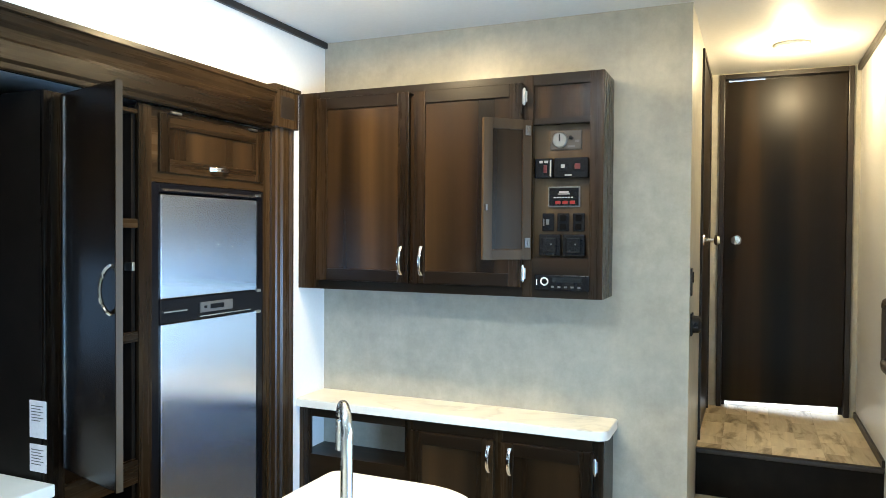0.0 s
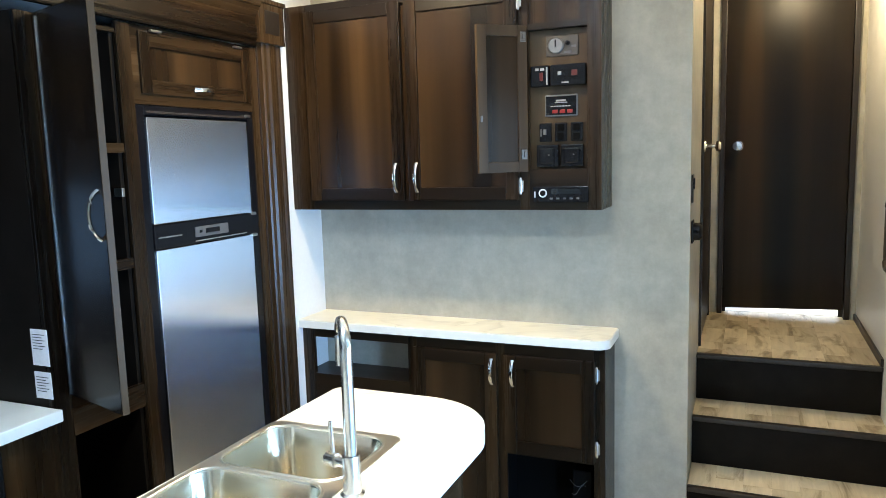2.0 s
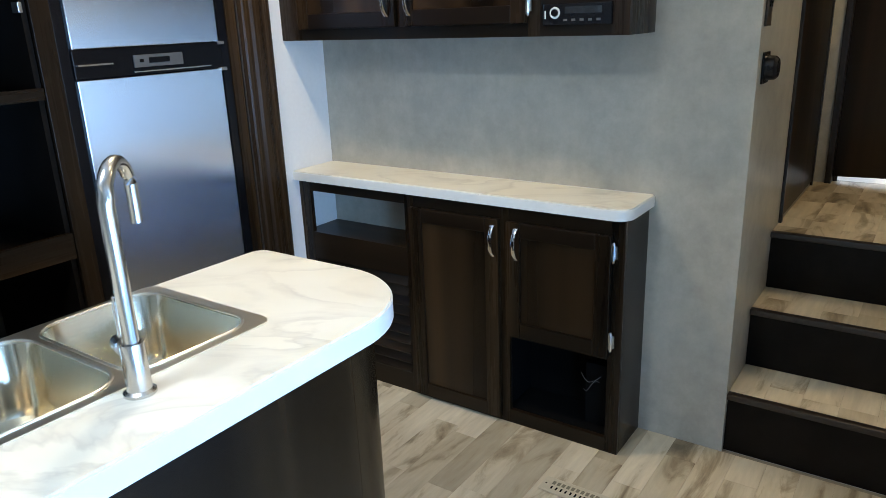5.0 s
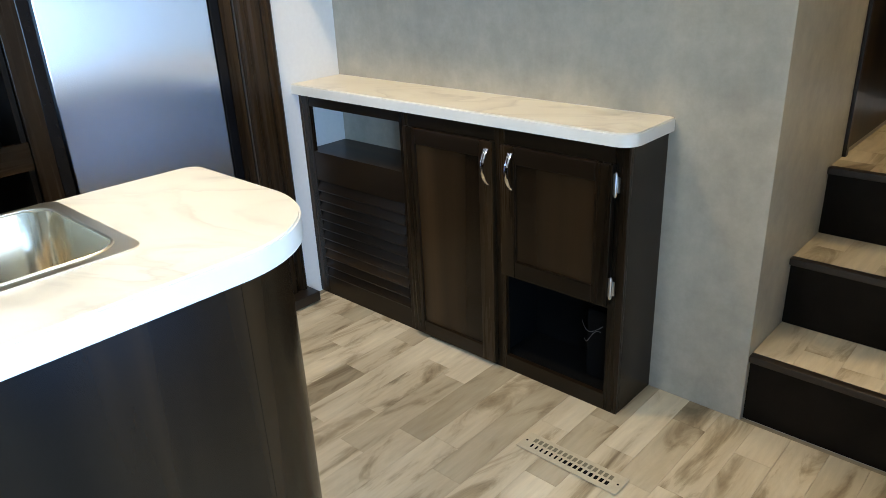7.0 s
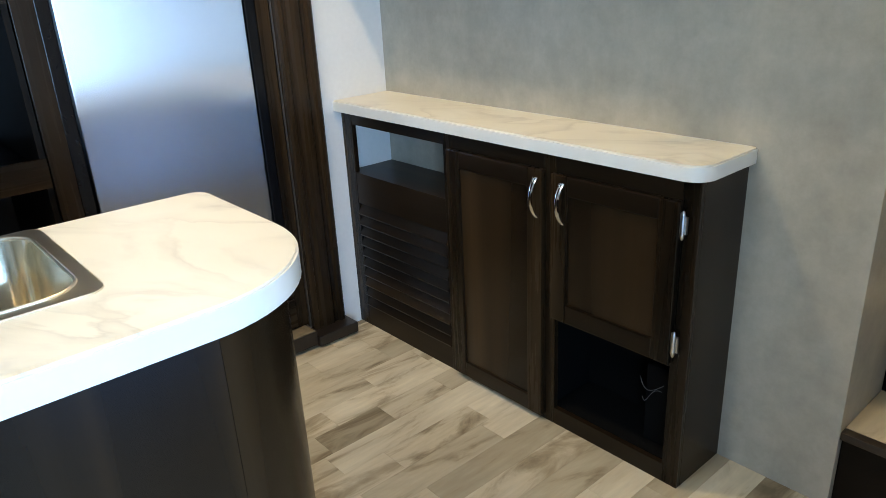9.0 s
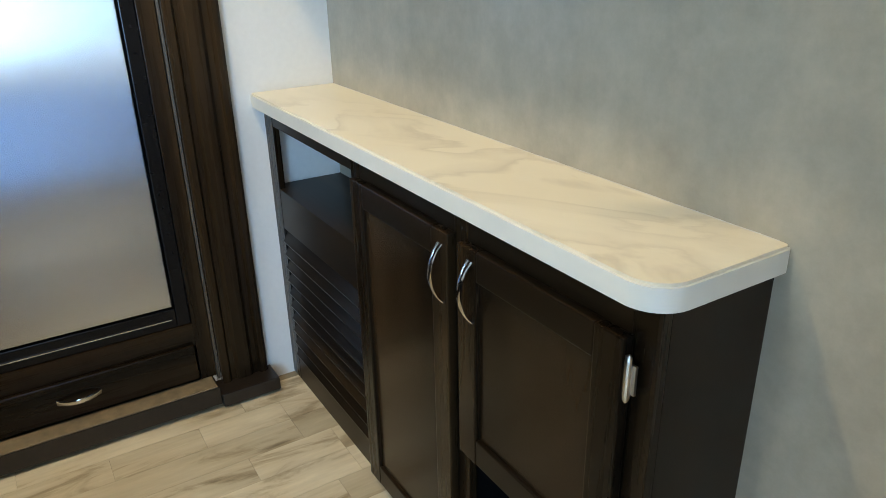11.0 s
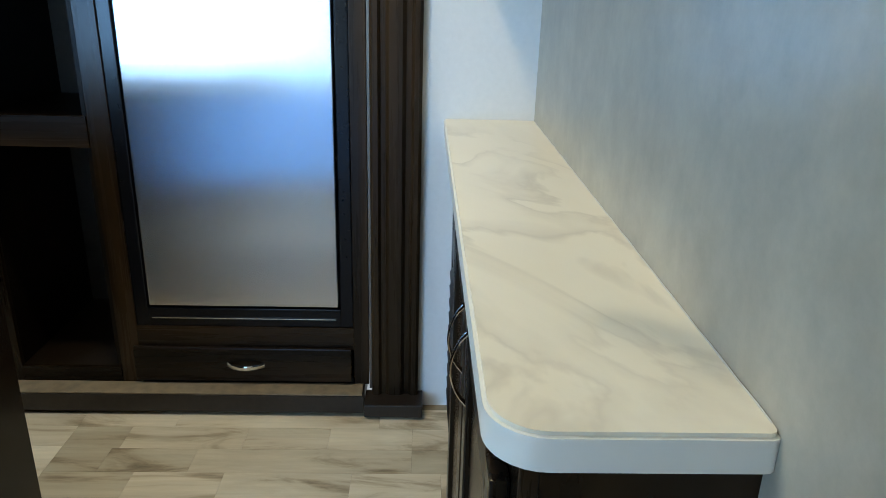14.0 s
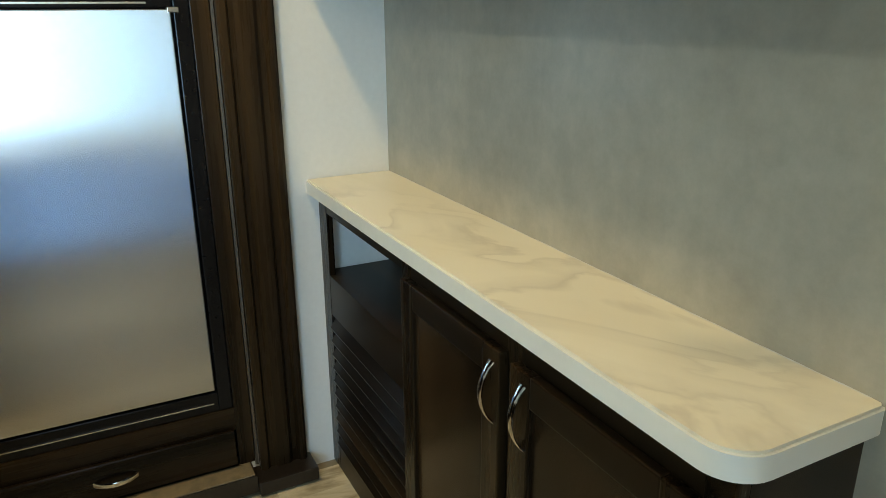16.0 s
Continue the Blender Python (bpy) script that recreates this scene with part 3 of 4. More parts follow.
part("wire", bm, GREYPL, lc, "bare bright wires", True)


def counter(name, outline, z0, z1, label, hole=None):
    """A worktop: white edge band, and a laminate sheet on it, with an opening where one is given."""
    top = thing(name, (outline[0][0], outline[0][1], z0), label, "countertop")

    def slab(loop, za, zb):
        if not hole:
            return prism(bmesh.new(), loop, za, zb)
        x0, x1, y0, y1 = hole
        bm = bmesh.new()
        inner = [(x0, y0), (x1, y0), (x1, y1), (x0, y1)]
        for z in (za, zb):
            edges = []
            for ring in (loop, inner):
                vs = [bm.verts.new((x, y, z)) for x, y in ring]
                edges += [bm.edges.new((vs[k - 1], vs[k])) for k in range(len(vs))]
            bmesh.ops.triangle_fill(bm, edges=edges, use_beauty=True)
        for ring in (loop, inner):
            lo = [bm.verts.new((x, y, za)) for x, y in ring]
            hi = [bm.verts.new((x, y, zb)) for x, y in ring]
            for k in range(len(ring)):
                bm.faces.new((lo[k - 1], lo[k], hi[k], hi[k - 1]))
        bmesh.ops.remove_doubles(bm, verts=bm.verts, dist=0.0001)
        return bm

    part("edge_band", slab(outline, z0, z1 - 0.0045), EDGE, top, "white edge band", True)
    inset = []
    n = len(outline)
    for k in range(n):
        p, q, r = Vector(outline[k - 1]), Vector(outline[k]), Vector(outline[(k + 1) % n])
        e1, e2 = (q - p).normalized(), (r - q).normalized()
        nrm = (Vector((-e1.y, e1.x)) + Vector((-e2.y, e2.x))).normalized()
        inset.append(q + nrm * 0.004 / max(0.5, nrm.dot(Vector((-e1.y, e1.x)))))
    bm = slab([(v.x, v.y) for v in inset], z1 - 0.0045, z1)
    return top, part("laminate", bm, MARBLE, top, "cream marble-look laminate", True)


CX, CY = 1.471, -0.247
side_top, _ = counter("sideboard_top", [(-0.002, 0.003), (-0.002, CY)] + arc(CX - 0.055, CY + 0.055, 0.055, -90, 0, 8) + arc(CX - 0.012, -0.009, 0.012, 0, 90, 4), 0.862, 0.9, "cream marble-look countertop with a white edge and rounded corner")
bm = bmesh.new()
sweep(bm, [(0.012 + 1.44 * k / 40, -0.0012 - 0.0004 * (k % 3), 0.9001) for k in range(41)], [0.0007 + 0.0006 * ((k * 7) % 5) / 5 for k in range(41)], 6)
part("caulk_bead", bm, WHITEPL, side_top, "white sealant bead along the wall", True)

# ---------------------------------------------------------------- island
IZ = 0.9
SINK_HOLE = (0.725, 1.112, -2.05, -1.425)
isl = thing("kitchen_island", (1.0, -2.0, 0.0), "dark walnut island with a rounded end", "kitchen island")
part("side_panel", boxes((1.217, 1.235, -3.5, -1.291, 0.0, 0.849)), WOOD_DOOR, isl)
out = arc(1.025, -1.29, 0.21, 0, 90, 14) + arc(1.025, -1.29, 0.195, 90, 0, 14)
part("rounded_end", prism(bmesh.new(), out, 0.0, 0.849), WOOD_DOOR, isl, "", True)
part("end_panel", boxes((0.728, 1.024, -1.098, -1.08, 0.0, 0.849)), WOOD_DOOR, isl)
part("back_panel", boxes((0.728, 0.738, -3.5, -1.099, 0.0, 0.849)), WOOD_Z, isl)
top_out = [(0.66, -3.6), (1.317, -3.6)] + [(1.317, -1.37)] + arc(1.057, -1.328, 0.26, 4, 90, 14) + arc(0.755, -1.108, 0.04, 90, 180, 5)
counter("island_top", top_out, 0.85, IZ, "white marble-look island countertop with a rounded end", SINK_HOLE)


def bowl(bm, x0, x1, y0, y1, z1, depth, r=0.045, draft=0.012, n=6):
    """Open basin with rounded corners, walls and floor."""
    rows = []
    for z, ins, rr in ((z1, 0.0, r), (z1 - 0.006, 0.003, r), (z1 - depth * 0.8, draft, r), (z1 - depth * 0.92, draft + 0.010, r * 0.9), (z1 - depth * 0.985, draft + 0.032, r * 0.75), (z1 - depth, draft + 0.06, r * 0.5)):
        a0, a1, b0, b1 = x0 + ins, x1 - ins, y0 + ins, y1 - ins
        loop = arc(a1 - rr, b1 - rr, rr, 0, 90, n) + arc(a0 + rr, b1 - rr, rr, 90, 180, n) + arc(a0 + rr, b0 + rr, rr, 180, 270, n) + arc(a1 - rr, b0 + rr, rr, 270, 360, n)
        rows.append([bm.verts.new((x, y, z)) for x, y in loop])
    for a, b in zip(rows, rows[1:]):
        m = len(a)
        for k in range(m):
            bm.faces.new((a[k], b[k], b[(k + 1) % m], a[(k + 1) % m]))
    bm.faces.new(rows[-1])
    return rows[0]


# ---------------------------------------------------------------- sink and tap
sink = thing("double_sink", (0.9, -1.7, IZ), "stainless steel double-bowl drop-in sink", "sink")
bm = bmesh.new()
rx0, rx1, ry0, ry1 = 0.712, 1.13, -2.065, -1.407
outer = [bm.verts.new((x, y, IZ + 0.003)) for x, y in arc(rx1 - 0.03, ry1 - 0.03, 0.03, 0, 90, 5) + arc(rx0 + 0.03, ry1 - 0.03, 0.03, 90, 180, 5) + arc(rx0 + 0.03, ry0 + 0.03, 0.03, 180, 270, 5) + arc(rx1 - 0.03, ry0 + 0.03, 0.03, 270, 360, 5)]
skirt = [bm.verts.new((v.co.x, v.co.y, IZ)) for v in outer]
ea = [bm.edges.new((outer[k - 1], outer[k])) for k in range(len(outer))]
for k in range(len(outer)):
    bm.faces.new((skirt[k - 1], skirt[k], outer[k], outer[k - 1]))
BX0, BX1, BR = 0.733, 1.104, 0.062
BOWLS = ((-1.716, -1.434), (-2.043, -1.733))
for y0, y1 in BOWLS:
    r = arc(BX1 - BR, y1 - BR, BR, 0, 90, 8) + arc(BX0 + BR, y1 - BR, BR, 90, 180, 8) + arc(BX0 + BR, y0 + BR, BR, 180, 270, 8) + arc(BX1 - BR, y0 + BR, BR, 270, 360, 8)
    vs = [bm.verts.new((x, y, IZ + 0.003)) for x, y in r]
    ea += [bm.edges.new((vs[k - 1], vs[k])) for k in range(len(vs))]
bmesh.ops.triangle_fill(bm, edges=ea, use_beauty=True)
part("rim", bm, RIM_STEEL, sink)
for y0, y1 in BOWLS:
    bm = bmesh.new()
    bowl(bm, BX0, BX1, y0, y1, IZ + 0.003, 0.17, BR, n=8)
    b = part("bowl", bm, SINK_STEEL, sink, "", True)
    bead = arc(BX1 - BR, y1 - BR, BR, 0, 90, 8) + arc(BX0 + BR, y1 - BR, BR, 90, 180, 8) + arc(BX0 + BR, y0 + BR, BR, 180, 270, 8) + arc(BX1 - BR, y0 + BR, BR, 270, 360, 8)
    part("lip", sweep(bmesh.new(), [(x, y, IZ + 0.003) for x, y in bead + bead[:1]], 0.0035, 8, cap=False, side=(0, 0, 1)), RIM_STEEL, b, "bright rolled lip", True)
    yc = (y0 + y1) / 2
    part("drain", lathe(bmesh.new(), [(0.042, 0), (0.04, 0.003), (0.03, 0.003), (0.026, 0.0005), (0.001, 0.0005)], pose(0.905, yc, IZ - 0.167)), CHROME, b, "", True)

tap = thing("kitchen_tap", (1.165, -1.745, IZ), "brushed nickel gooseneck tap with a single lever", "tap")
fx, fy = 1.165, -1.745
part("base", lathe(bmesh.new(), [(0.028, 0.0), (0.028, 0.005), (0.0215, 0.009), (0.0205, 0.092), (0.0195, 0.095), (0.0165, 0.095), (0.0155, 0.09), (0.0145, 0.09)], pose(fx, fy, IZ)), FAUCET, tap, "", True)
ux, uy, reach = -0.62, 0.784, 0.0587
pts = [(fx, fy, IZ + 0.08), (fx, fy, IZ + 0.16), (fx, fy, IZ + 0.25), (fx, fy, 1.231)]
for k in range(1, 13):
    a = math.pi * k / 12 * 1.02
    o = reach * (1 - math.cos(a))
    pts.append((fx + ux * o, fy + uy * o, 1.231 + reach * math.sin(a)))
pts.append((fx + ux * 2 * reach, fy + uy * 2 * reach, 1.2))
part("spout", sweep(bmesh.new(), pts, [0.0145 - 0.004 * k / (len(pts) - 1) for k in range(len(pts))], 16), FAUCET, tap, "", True)
part("spray_head", sweep(bmesh.new(), [(fx + ux * 2 * reach, fy + uy * 2 * reach, 1.215), (fx + ux * 2 * reach, fy + uy * 2 * reach, 1.172)], 0.0112, 16), FAUCET, tap, "", True)
lev = part("lever_stub", sweep(bmesh.new(), [(fx, fy, IZ + 0.07), (fx - 0.045, fy + 0.012, IZ + 0.07), (fx - 0.046, fy + 0.0122, IZ + 0.07), (fx - 0.074, fy + 0.02, IZ + 0.07)], [0.011, 0.011, 0.0165, 0.0165], 16), FAUCET, tap, "", True)
part("lever", sweep(bmesh.new(), [(fx - 0.058, fy + 0.016, IZ + 0.075), (fx - 0.06, fy + 0.017, IZ + 0.12), (fx - 0.062, fy + 0.018, IZ + 0.16)], [0.006, 0.005, 0.0045], 10), FAUCET, lev, "", True)

# ---------------------------------------------------------------- slide-out kitchen: fascia
fas = tagged(new("trim_fascia"), "dark walnut fascia round the slide-out opening", "trim", kind="structure")
bm = bmesh.new()
prof = [(0.0, 2.145), (0.022, 2.145), (0.026, 2.150), (0.026, 2.165), (0.034, 2.175), (0.034, 2.225), (0.026, 2.235), (0.030, 2.262), (0.042, 2.28), (0.052, 2.302), (0.06, 2.308), (0.06, 2.326), (0.0, 2.326)]
a = [bm.verts.new((x, -3.45, z)) for x, z in prof]
b = [bm.verts.new((x, -0.475, z)) for x, z in prof]
for i in range(len(prof)):
    bm.faces.new((a[i], a[(i + 1) % len(prof)], b[(i + 1) % len(prof)], b[i]))
bm.faces.new(a[::-1]), bm.faces.new(b)
part("header", bm, WOOD_Y, fas)
bm = bmesh.new()
flute = [(0.0, -0.307), (0.026, -0.307), (0.032, -0.315), (0.032, -0.328), (0.022, -0.336), (0.022, -0.35), (0.031, -0.36), (0.031, -0.395), (0.022, -0.405), (0.022, -0.418), (0.032, -0.426), (0.032, -0.44), (0.026, -0.447), (0.0, -0.447)]
prism(bm, flute, 0.05, 2.16)
part("post", bm, WOOD_Z, fas)
bk = part("corner_block", boxes((0.0, 0.048, -0.478, -0.298, 2.16, 2.34), (0.0, 0.056, -0.486, -0.29, 2.325, 2.345), bev=0.004), WOOD_Z, fas)
part("inlay", boxes((0.044, 0.0505, -0.44, -0.335, 2.20, 2.30), bev=0.003), TRIM, bk)
part("foot", boxes((0.0, 0.092, -0.468, -0.292, 0.008, 0.05), bev=0.004), TRIM, fas)
part("edge_strip", boxes((-0.01, 0.008, -0.456, -0.449, 0.06, 2.15)), EDGE_METAL, fas, "dull metal edge strip")
part("sill_strip", boxes((0.006, 0.074, -3.3, -0.475, 0.0705, 0.0745), bev=0.001), SILL, fas, "pale brown sill strip")

# ---------------------------------------------------------------- refrigerator and its housing
FY0, FY1 = -1.105, -0.548
hs = thing("fridge_housing", (-0.3, -0.8, 0.0715), "dark walnut tall cabinet around the fridge", "cabinet")
each("carcass_panel", WOOD_Z, hs, (-0.68, -0.012, -0.498, -0.478, 0.0715, 2.14), (-0.68, -0.012, -1.17, -1.152, 0.0715, 2.14), (-0.68, -0.03, -1.152, -0.498, 2.12, 2.14), (-0.68, -0.03, -1.152, -0.498, 1.87, 1.885), (-0.68, -0.03, -1.152, -0.498, 0.21, 0.225), (-0.68, -0.03, -1.152, -0.498, 0.0715, 0.08))
each("face_stile", WOOD_Z, hs, (-0.012, 0.004, -0.503, -0.458, 0.0715, 2.14), (-0.012, 0.004, -1.21, -1.150, 0.0715, 2.14), bev=0.0015)
each("face_rail", WOOD_Y, hs, (-0.012, 0.003, -1.150, -0.503, 0.19, 0.262), (-0.012, 0.003, -1.150, -0.503, 2.11, 2.14), (-0.012, 0.003, -1.150, -0.503, 1.868, 1.915), (-0.012, 0.0025, -1.150, -1.112, 1.915, 2.11))


def side_door(parent, y0, y1, z0, z1, x, name="door", stile=0.055, thick=0.02, panel=True):
    d = part(name, boxes((x + 0.002, x + thick - 0.009, y0 + stile - 0.004, y1 - stile + 0.004, z0 + stile - 0.004, z1 - stile + 0.004)), WOOD_DOOR, parent)
    each("stile", WOOD_Z, d, (x, x + thick, y0, y0 + stile, z0, z1), (x, x + thick, y1 - stile, y1, z0, z1), bev=0.003)
    each("rail", WOOD_Y, d, (x, x + thick - 0.001, y0 + stile, y1 - stile, z1 - stile, z1), (x, x + thick - 0.001, y0 + stile, y1 - stile, z0, z0 + stile), bev=0.003)
    return d


d = side_door(hs, -1.118, -0.513, 1.905, 2.12, -0.009, "flip_door", 0.05)
bow_handle(d, 0.011, 1.935, -0.855, -0.745, 0.024, "y", (1, 0))
for yy in (-1.04, -0.59):
    part("hinge", boxes((0.006, 0.02, yy - 0.025, yy + 0.025, 2.122, 2.13), bev=0.002), HINGE, hs)
d = part("drawer_front", boxes((0.0045, 0.018, -1.165, -0.51, 0.085, 0.198), bev=0.004), WOOD_Y, hs)
bow_handle(d, 0.018, 0.142, -0.885, -0.775, 0.024, "y", (1, 0))

fr = thing("refrigerator", (-0.3, -0.82, 0.262), "stainless two-door refrigerator with black trim", "refrigerator")
each("carcass_panel", BLACK, fr, (-0.62, -0.035, -1.148, -0.505, 0.262, 1.867))
each("surround", BLACK, fr, (-0.034, 0.0, -1.150, -1.112, 0.263, 1.866), (-0.034, 0.0, -0.541, -0.504, 0.263, 1.866), (-0.034, 0.0, -1.112, -0.541, 1.832, 1.866), (-0.034, 0.0, -1.112, -0.541, 0.263, 0.322), bev=0.003)
each("trim_strip", ALU, fr, (-0.001, 0.006, -1.10, -0.555, 1.838, 1.846), (0.0, 0.005, -1.10, -0.555, 0.289, 0.292))
ud = part("freezer_door", boxes((-0.030, 0.002, FY0, FY1, 1.44, 1.824), bev=0.003), FRIDGE_STEEL, fr)
ld = part("fridge_door", boxes((-0.030, 0.002, FY0, FY1, 0.33, 1.345), bev=0.003), FRIDGE_STEEL, fr)
cs = part("control_strip", boxes((-0.030, 0.004, -1.11, -0.543, 1.347, 1.438), bev=0.004), BLACK, fr)
part("display", boxes((0.004, 0.010, -0.905, -0.715, 1.372, 1.412), bev=0.002), GREYPL, cs, "grey control display")
part("display_window", boxes((0.0095, 0.0115, -0.85, -0.77, 1.384, 1.402), (0.0095, 0.0115, -0.885, -0.87, 1.388, 1.398)), BLACK, cs)
part("grip", boxes((0.003, 0.012, -1.10, -0.98, 1.388, 1.394), (0.003, 0.012, -0.91, -0.60, 1.356, 1.361), bev=0.001), ALU, cs)
for zz in (1.85, 1.437, 1.345):
    part("hinge", boxes((-0.01, 0.012, -0.556, -0.53, zz - 0.008, zz + 0.004), bev=0.002), HINGE, fr)

# ---------------------------------------------------------------- pantry with its door open
pt = thing("pantry", (-0.3, -1.37, 0.0715), "tall dark walnut pantry with empty open shelves and its door ajar", "cabinet")
PY0, PY1 = -1.58, -1.212
# carcass and shelf colour carries the shade inside the pantry
each("carcass_panel", SHADED_WOOD, pt, (-0.66, -0.012, PY0, PY0 + 0.016, 0.0715, 2.115), (-0.66, -0.012, PY1 - 0.016, PY1, 0.0715, 2.115), (-0.66, -0.012, PY0 + 0.016, PY1 - 0.016, 2.10, 2.115))
each("face_stile", WOOD_Z, pt, (-0.012, 0.004, PY0, PY0 + 0.07, 0.0715, 2.115), bev=0.0015)
for z0, z1 in ((1.70, 1.732), (1.30, 1.336), (0.80, 0.885), (0.0715, 0.12), (2.10, 2.115)):
    each("face_rail", WOOD_Y, pt, (-0.012, 0.003, PY0 + 0.07, PY1 - 0.002, z0, z1))
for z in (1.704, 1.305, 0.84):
    part("shelf", boxes((-0.605, -0.012, PY0 + 0.016, PY1 - 0.016, z, z + 0.016)), SHADED_WOOD, pt)
part("back_panel", boxes((-0.62, -0.605, PY0 + 0.016, PY1 - 0.016, 0.0715, 2.10)), SHELF_BACK, pt, "dark grey back of the shelves")
part("strike", boxes((-0.03, 0.006, PY1 - 0.03, PY1 - 0.017, 1.55, 1.58), bev=0.002), HINGE, pt)
dx, dy = 0.343 - 0.012, -1.6 + 1.505
ang = math.degrees(math.atan2(dy, dx))
pd = part("pantry_door", boxes((0.0, 0.345, -0.02, 0.0, 0.945, 2.112), bev=0.003), WOOD_DOOR, pt, "open dark walnut door with a bow handle")
pd.matrix_basis = Matrix.Translation(-Vector(pt.location)) @ pose(0.012, -1.505, 0, 0, 0, ang) @ Matrix.Translation(Vector(pt.location))
bm = bmesh.new()
sweep(bm, [(0.318, -0.02 - 0.032 * math.sin(math.pi * k / 12) ** 0.6, 1.45 + 0.14 * k / 12) for k in range(13)], 0.006, 8)
hd = part("handle", bm, CHROME, pt, "satin nickel bow handle", True)
hd.parent, hd.matrix_basis = pd, Matrix.Identity(4)
eb = part("edge_band", boxes((0.345, 0.349, -0.02, 0.0, 0.945, 2.112)), WOOD_BARE, pt, "paler door edge")
eb.parent, eb.matrix_basis = pd, Matrix.Identity(4)
# metal strip put in for the highlight line along the hinge edge
hinge_glint = part("edge_strip", boxes((0.018, 0.026, -0.0235, -0.0195, 0.95, 2.10)), ALU, pt, "bright metal strip standing for the highlight of the hinge edge")
hinge_glint.parent, hinge_glint.matrix_basis = pd, Matrix.Identity(4)

# ---------------------------------------------------------------- cooking corner beside the pantry
ck = thing("cooker_cabinet", (-0.3, -2.2, 0.0715), "dark walnut base cabinet under the hob", "cabinet")
each("carcass_panel", WOOD_Z, ck, (-0.68, 0.02, -2.9, -1.584, 0.0715, 0.88))
part("oven_front", boxes((0.021, 0.04, -2.35, -1.78, 0.25, 0.86), bev=0.006), GLOSS, ck, "black glass oven front")
ct = thing("hob_top", (-0.3, -2.2, 0.882), "white countertop with a white edge", "countertop")
part("slab", boxes((-0.68, 0.055, -2.9, -1.586, 0.882, 0.92), bev=0.004), EDGE, ct)
hob = thing("gas_hob", (-0.3, -2.05, 0.921), "black gas hob with wire grates", "hob")
part("pan", boxes((-0.55, 0.0, -2.34, -1.76, 0.921, 0.935), bev=0.004), GLOSS, hob)
for yy in (-2.2, -1.9):
    for xx in (-0.4, -0.15):
        part("burner", lathe(bmesh.new(), [(0.045, 0), (0.045, 0.012), (0.03, 0.02), (0.001, 0.021)], pose(xx, yy, 0.935), 16), BLACK, hob, "", True)
bm = bmesh.new()
for xx in (-0.5, -0.28, -0.05):
    sweep(bm, [(xx, -2.32, 0.965), (xx, -1.78, 0.965)], 0.005, 6)
for yy in (-2.3, -2.05, -1.8):
    sweep(bm, [(-0.52, yy, 0.965), (-0.03, yy, 0.965)], 0.005, 6)
for xx in (-0.5, -0.05):
    for yy in (-2.3, -1.8):
        sweep(bm, [(xx, yy, 0.935), (xx, yy, 0.965)], 0.005, 6)
part("grate", bm, BLACK, hob, "", True)
for k in range(3):
    part("knob", lathe(bmesh.new(), [(0.02, 0), (0.018, 0.02), (0.001, 0.022)], pose(-0.03, -2.25 + 0.2 * k, 0.935), 14), ALU, hob, "", True)
for z0, z1 in ((1.05, 1.165), (0.945, 1.03)):
    pl = thing("paper_label", (-0.02, -1.582, z0), "white printed paper label stuck to the dark pantry side", "label", "paper labels")
    part("sheet", boxes((-0.06, 0.012, -1.5825, -1.5805, z0, z1)), PAPER, pl)
    part("print", boxes(*[(-0.052, 0.0 - 0.012 * (k % 2), -1.5832, -1.5826, z1 - 0.018 - 0.009 * k, z1 - 0.0155 - 0.009 * k) for k in range(6)]), GREYPL, pl, "grey lines of small print")
ov = thing("overhead_cabinet", (-0.3, -2.2, 1.56), "dark walnut overhead cabinet beside the pantry", "cabinet")
each("carcass_panel", WOOD_Z, ov, (-0.68, -0.26, -2.9, -1.72, 1.57, 2.10))
d = side_door(ov, -2.26, -1.76, 1.60, 2.08, -0.259)
bow_handle(d, -0.239, -1.80, 1.63, 1.75, 0.024, "z", (1, 0))

# ---------------------------------------------------------------- passage: steps, doors, fittings
RISE, RUN = LAND / 3, 0.245
st = tagged(new("stairs"), "three dark walnut steps with pale plank treads", "stairs", kind="structure")
tread_zones = []
for k in range(3):
    z0, z1, y0 = RISE * k, RISE * (k + 1), RUN * k
    y1 = RUN * (k + 1) if k < 2 else 1.456
    # riser wood is coloured darker to stand for shade on the steps
    part("riser", boxes((XW + 0.001, XR - 0.001, y0 + 0.022, y0 + 0.05, z0 if k else -0.003, z1 - 0.022)), SHADED_WOOD, st)
    part("nosing", boxes((XW + 0.001, XR - 0.001, y0, y0 + 0.03, z1 - 0.022, z1 + 0.001), bev=0.005), TRIM, st, "dark edge trim")
    part("tread_board", boxes((XW + 0.001, XR - 0.001, y0 + 0.03, y1 + (0.05 if k < 2 else 0), z1 - 0.022, z1 - 0.004)), SEAM, st)
    tread_zones.append((XW + 0.002, XR - 0.002, y0 + 0.03, y1 + (0.02 if k < 2 else 0.06), z1))
solid("trim_skirting", boxes((XR - 0.012, XR, 0.50, 1.455, LAND, LAND + 0.035), bev=0.002), TRIM, "dark skirting strip", "trim")
solid("trim_ceiling_right", boxes((XR - 0.02, XR, -5.2, 1.456, ZC - 0.035, ZC), bev=0.004), TRIM, "dark brown ceiling trim", "trim")
solid("trim_ceiling_left", boxes((0.0, 0.018, -5.2, -0.002, ZC - 0.03, ZC), bev=0.004), TRIM, "dark brown ceiling trim", "trim")

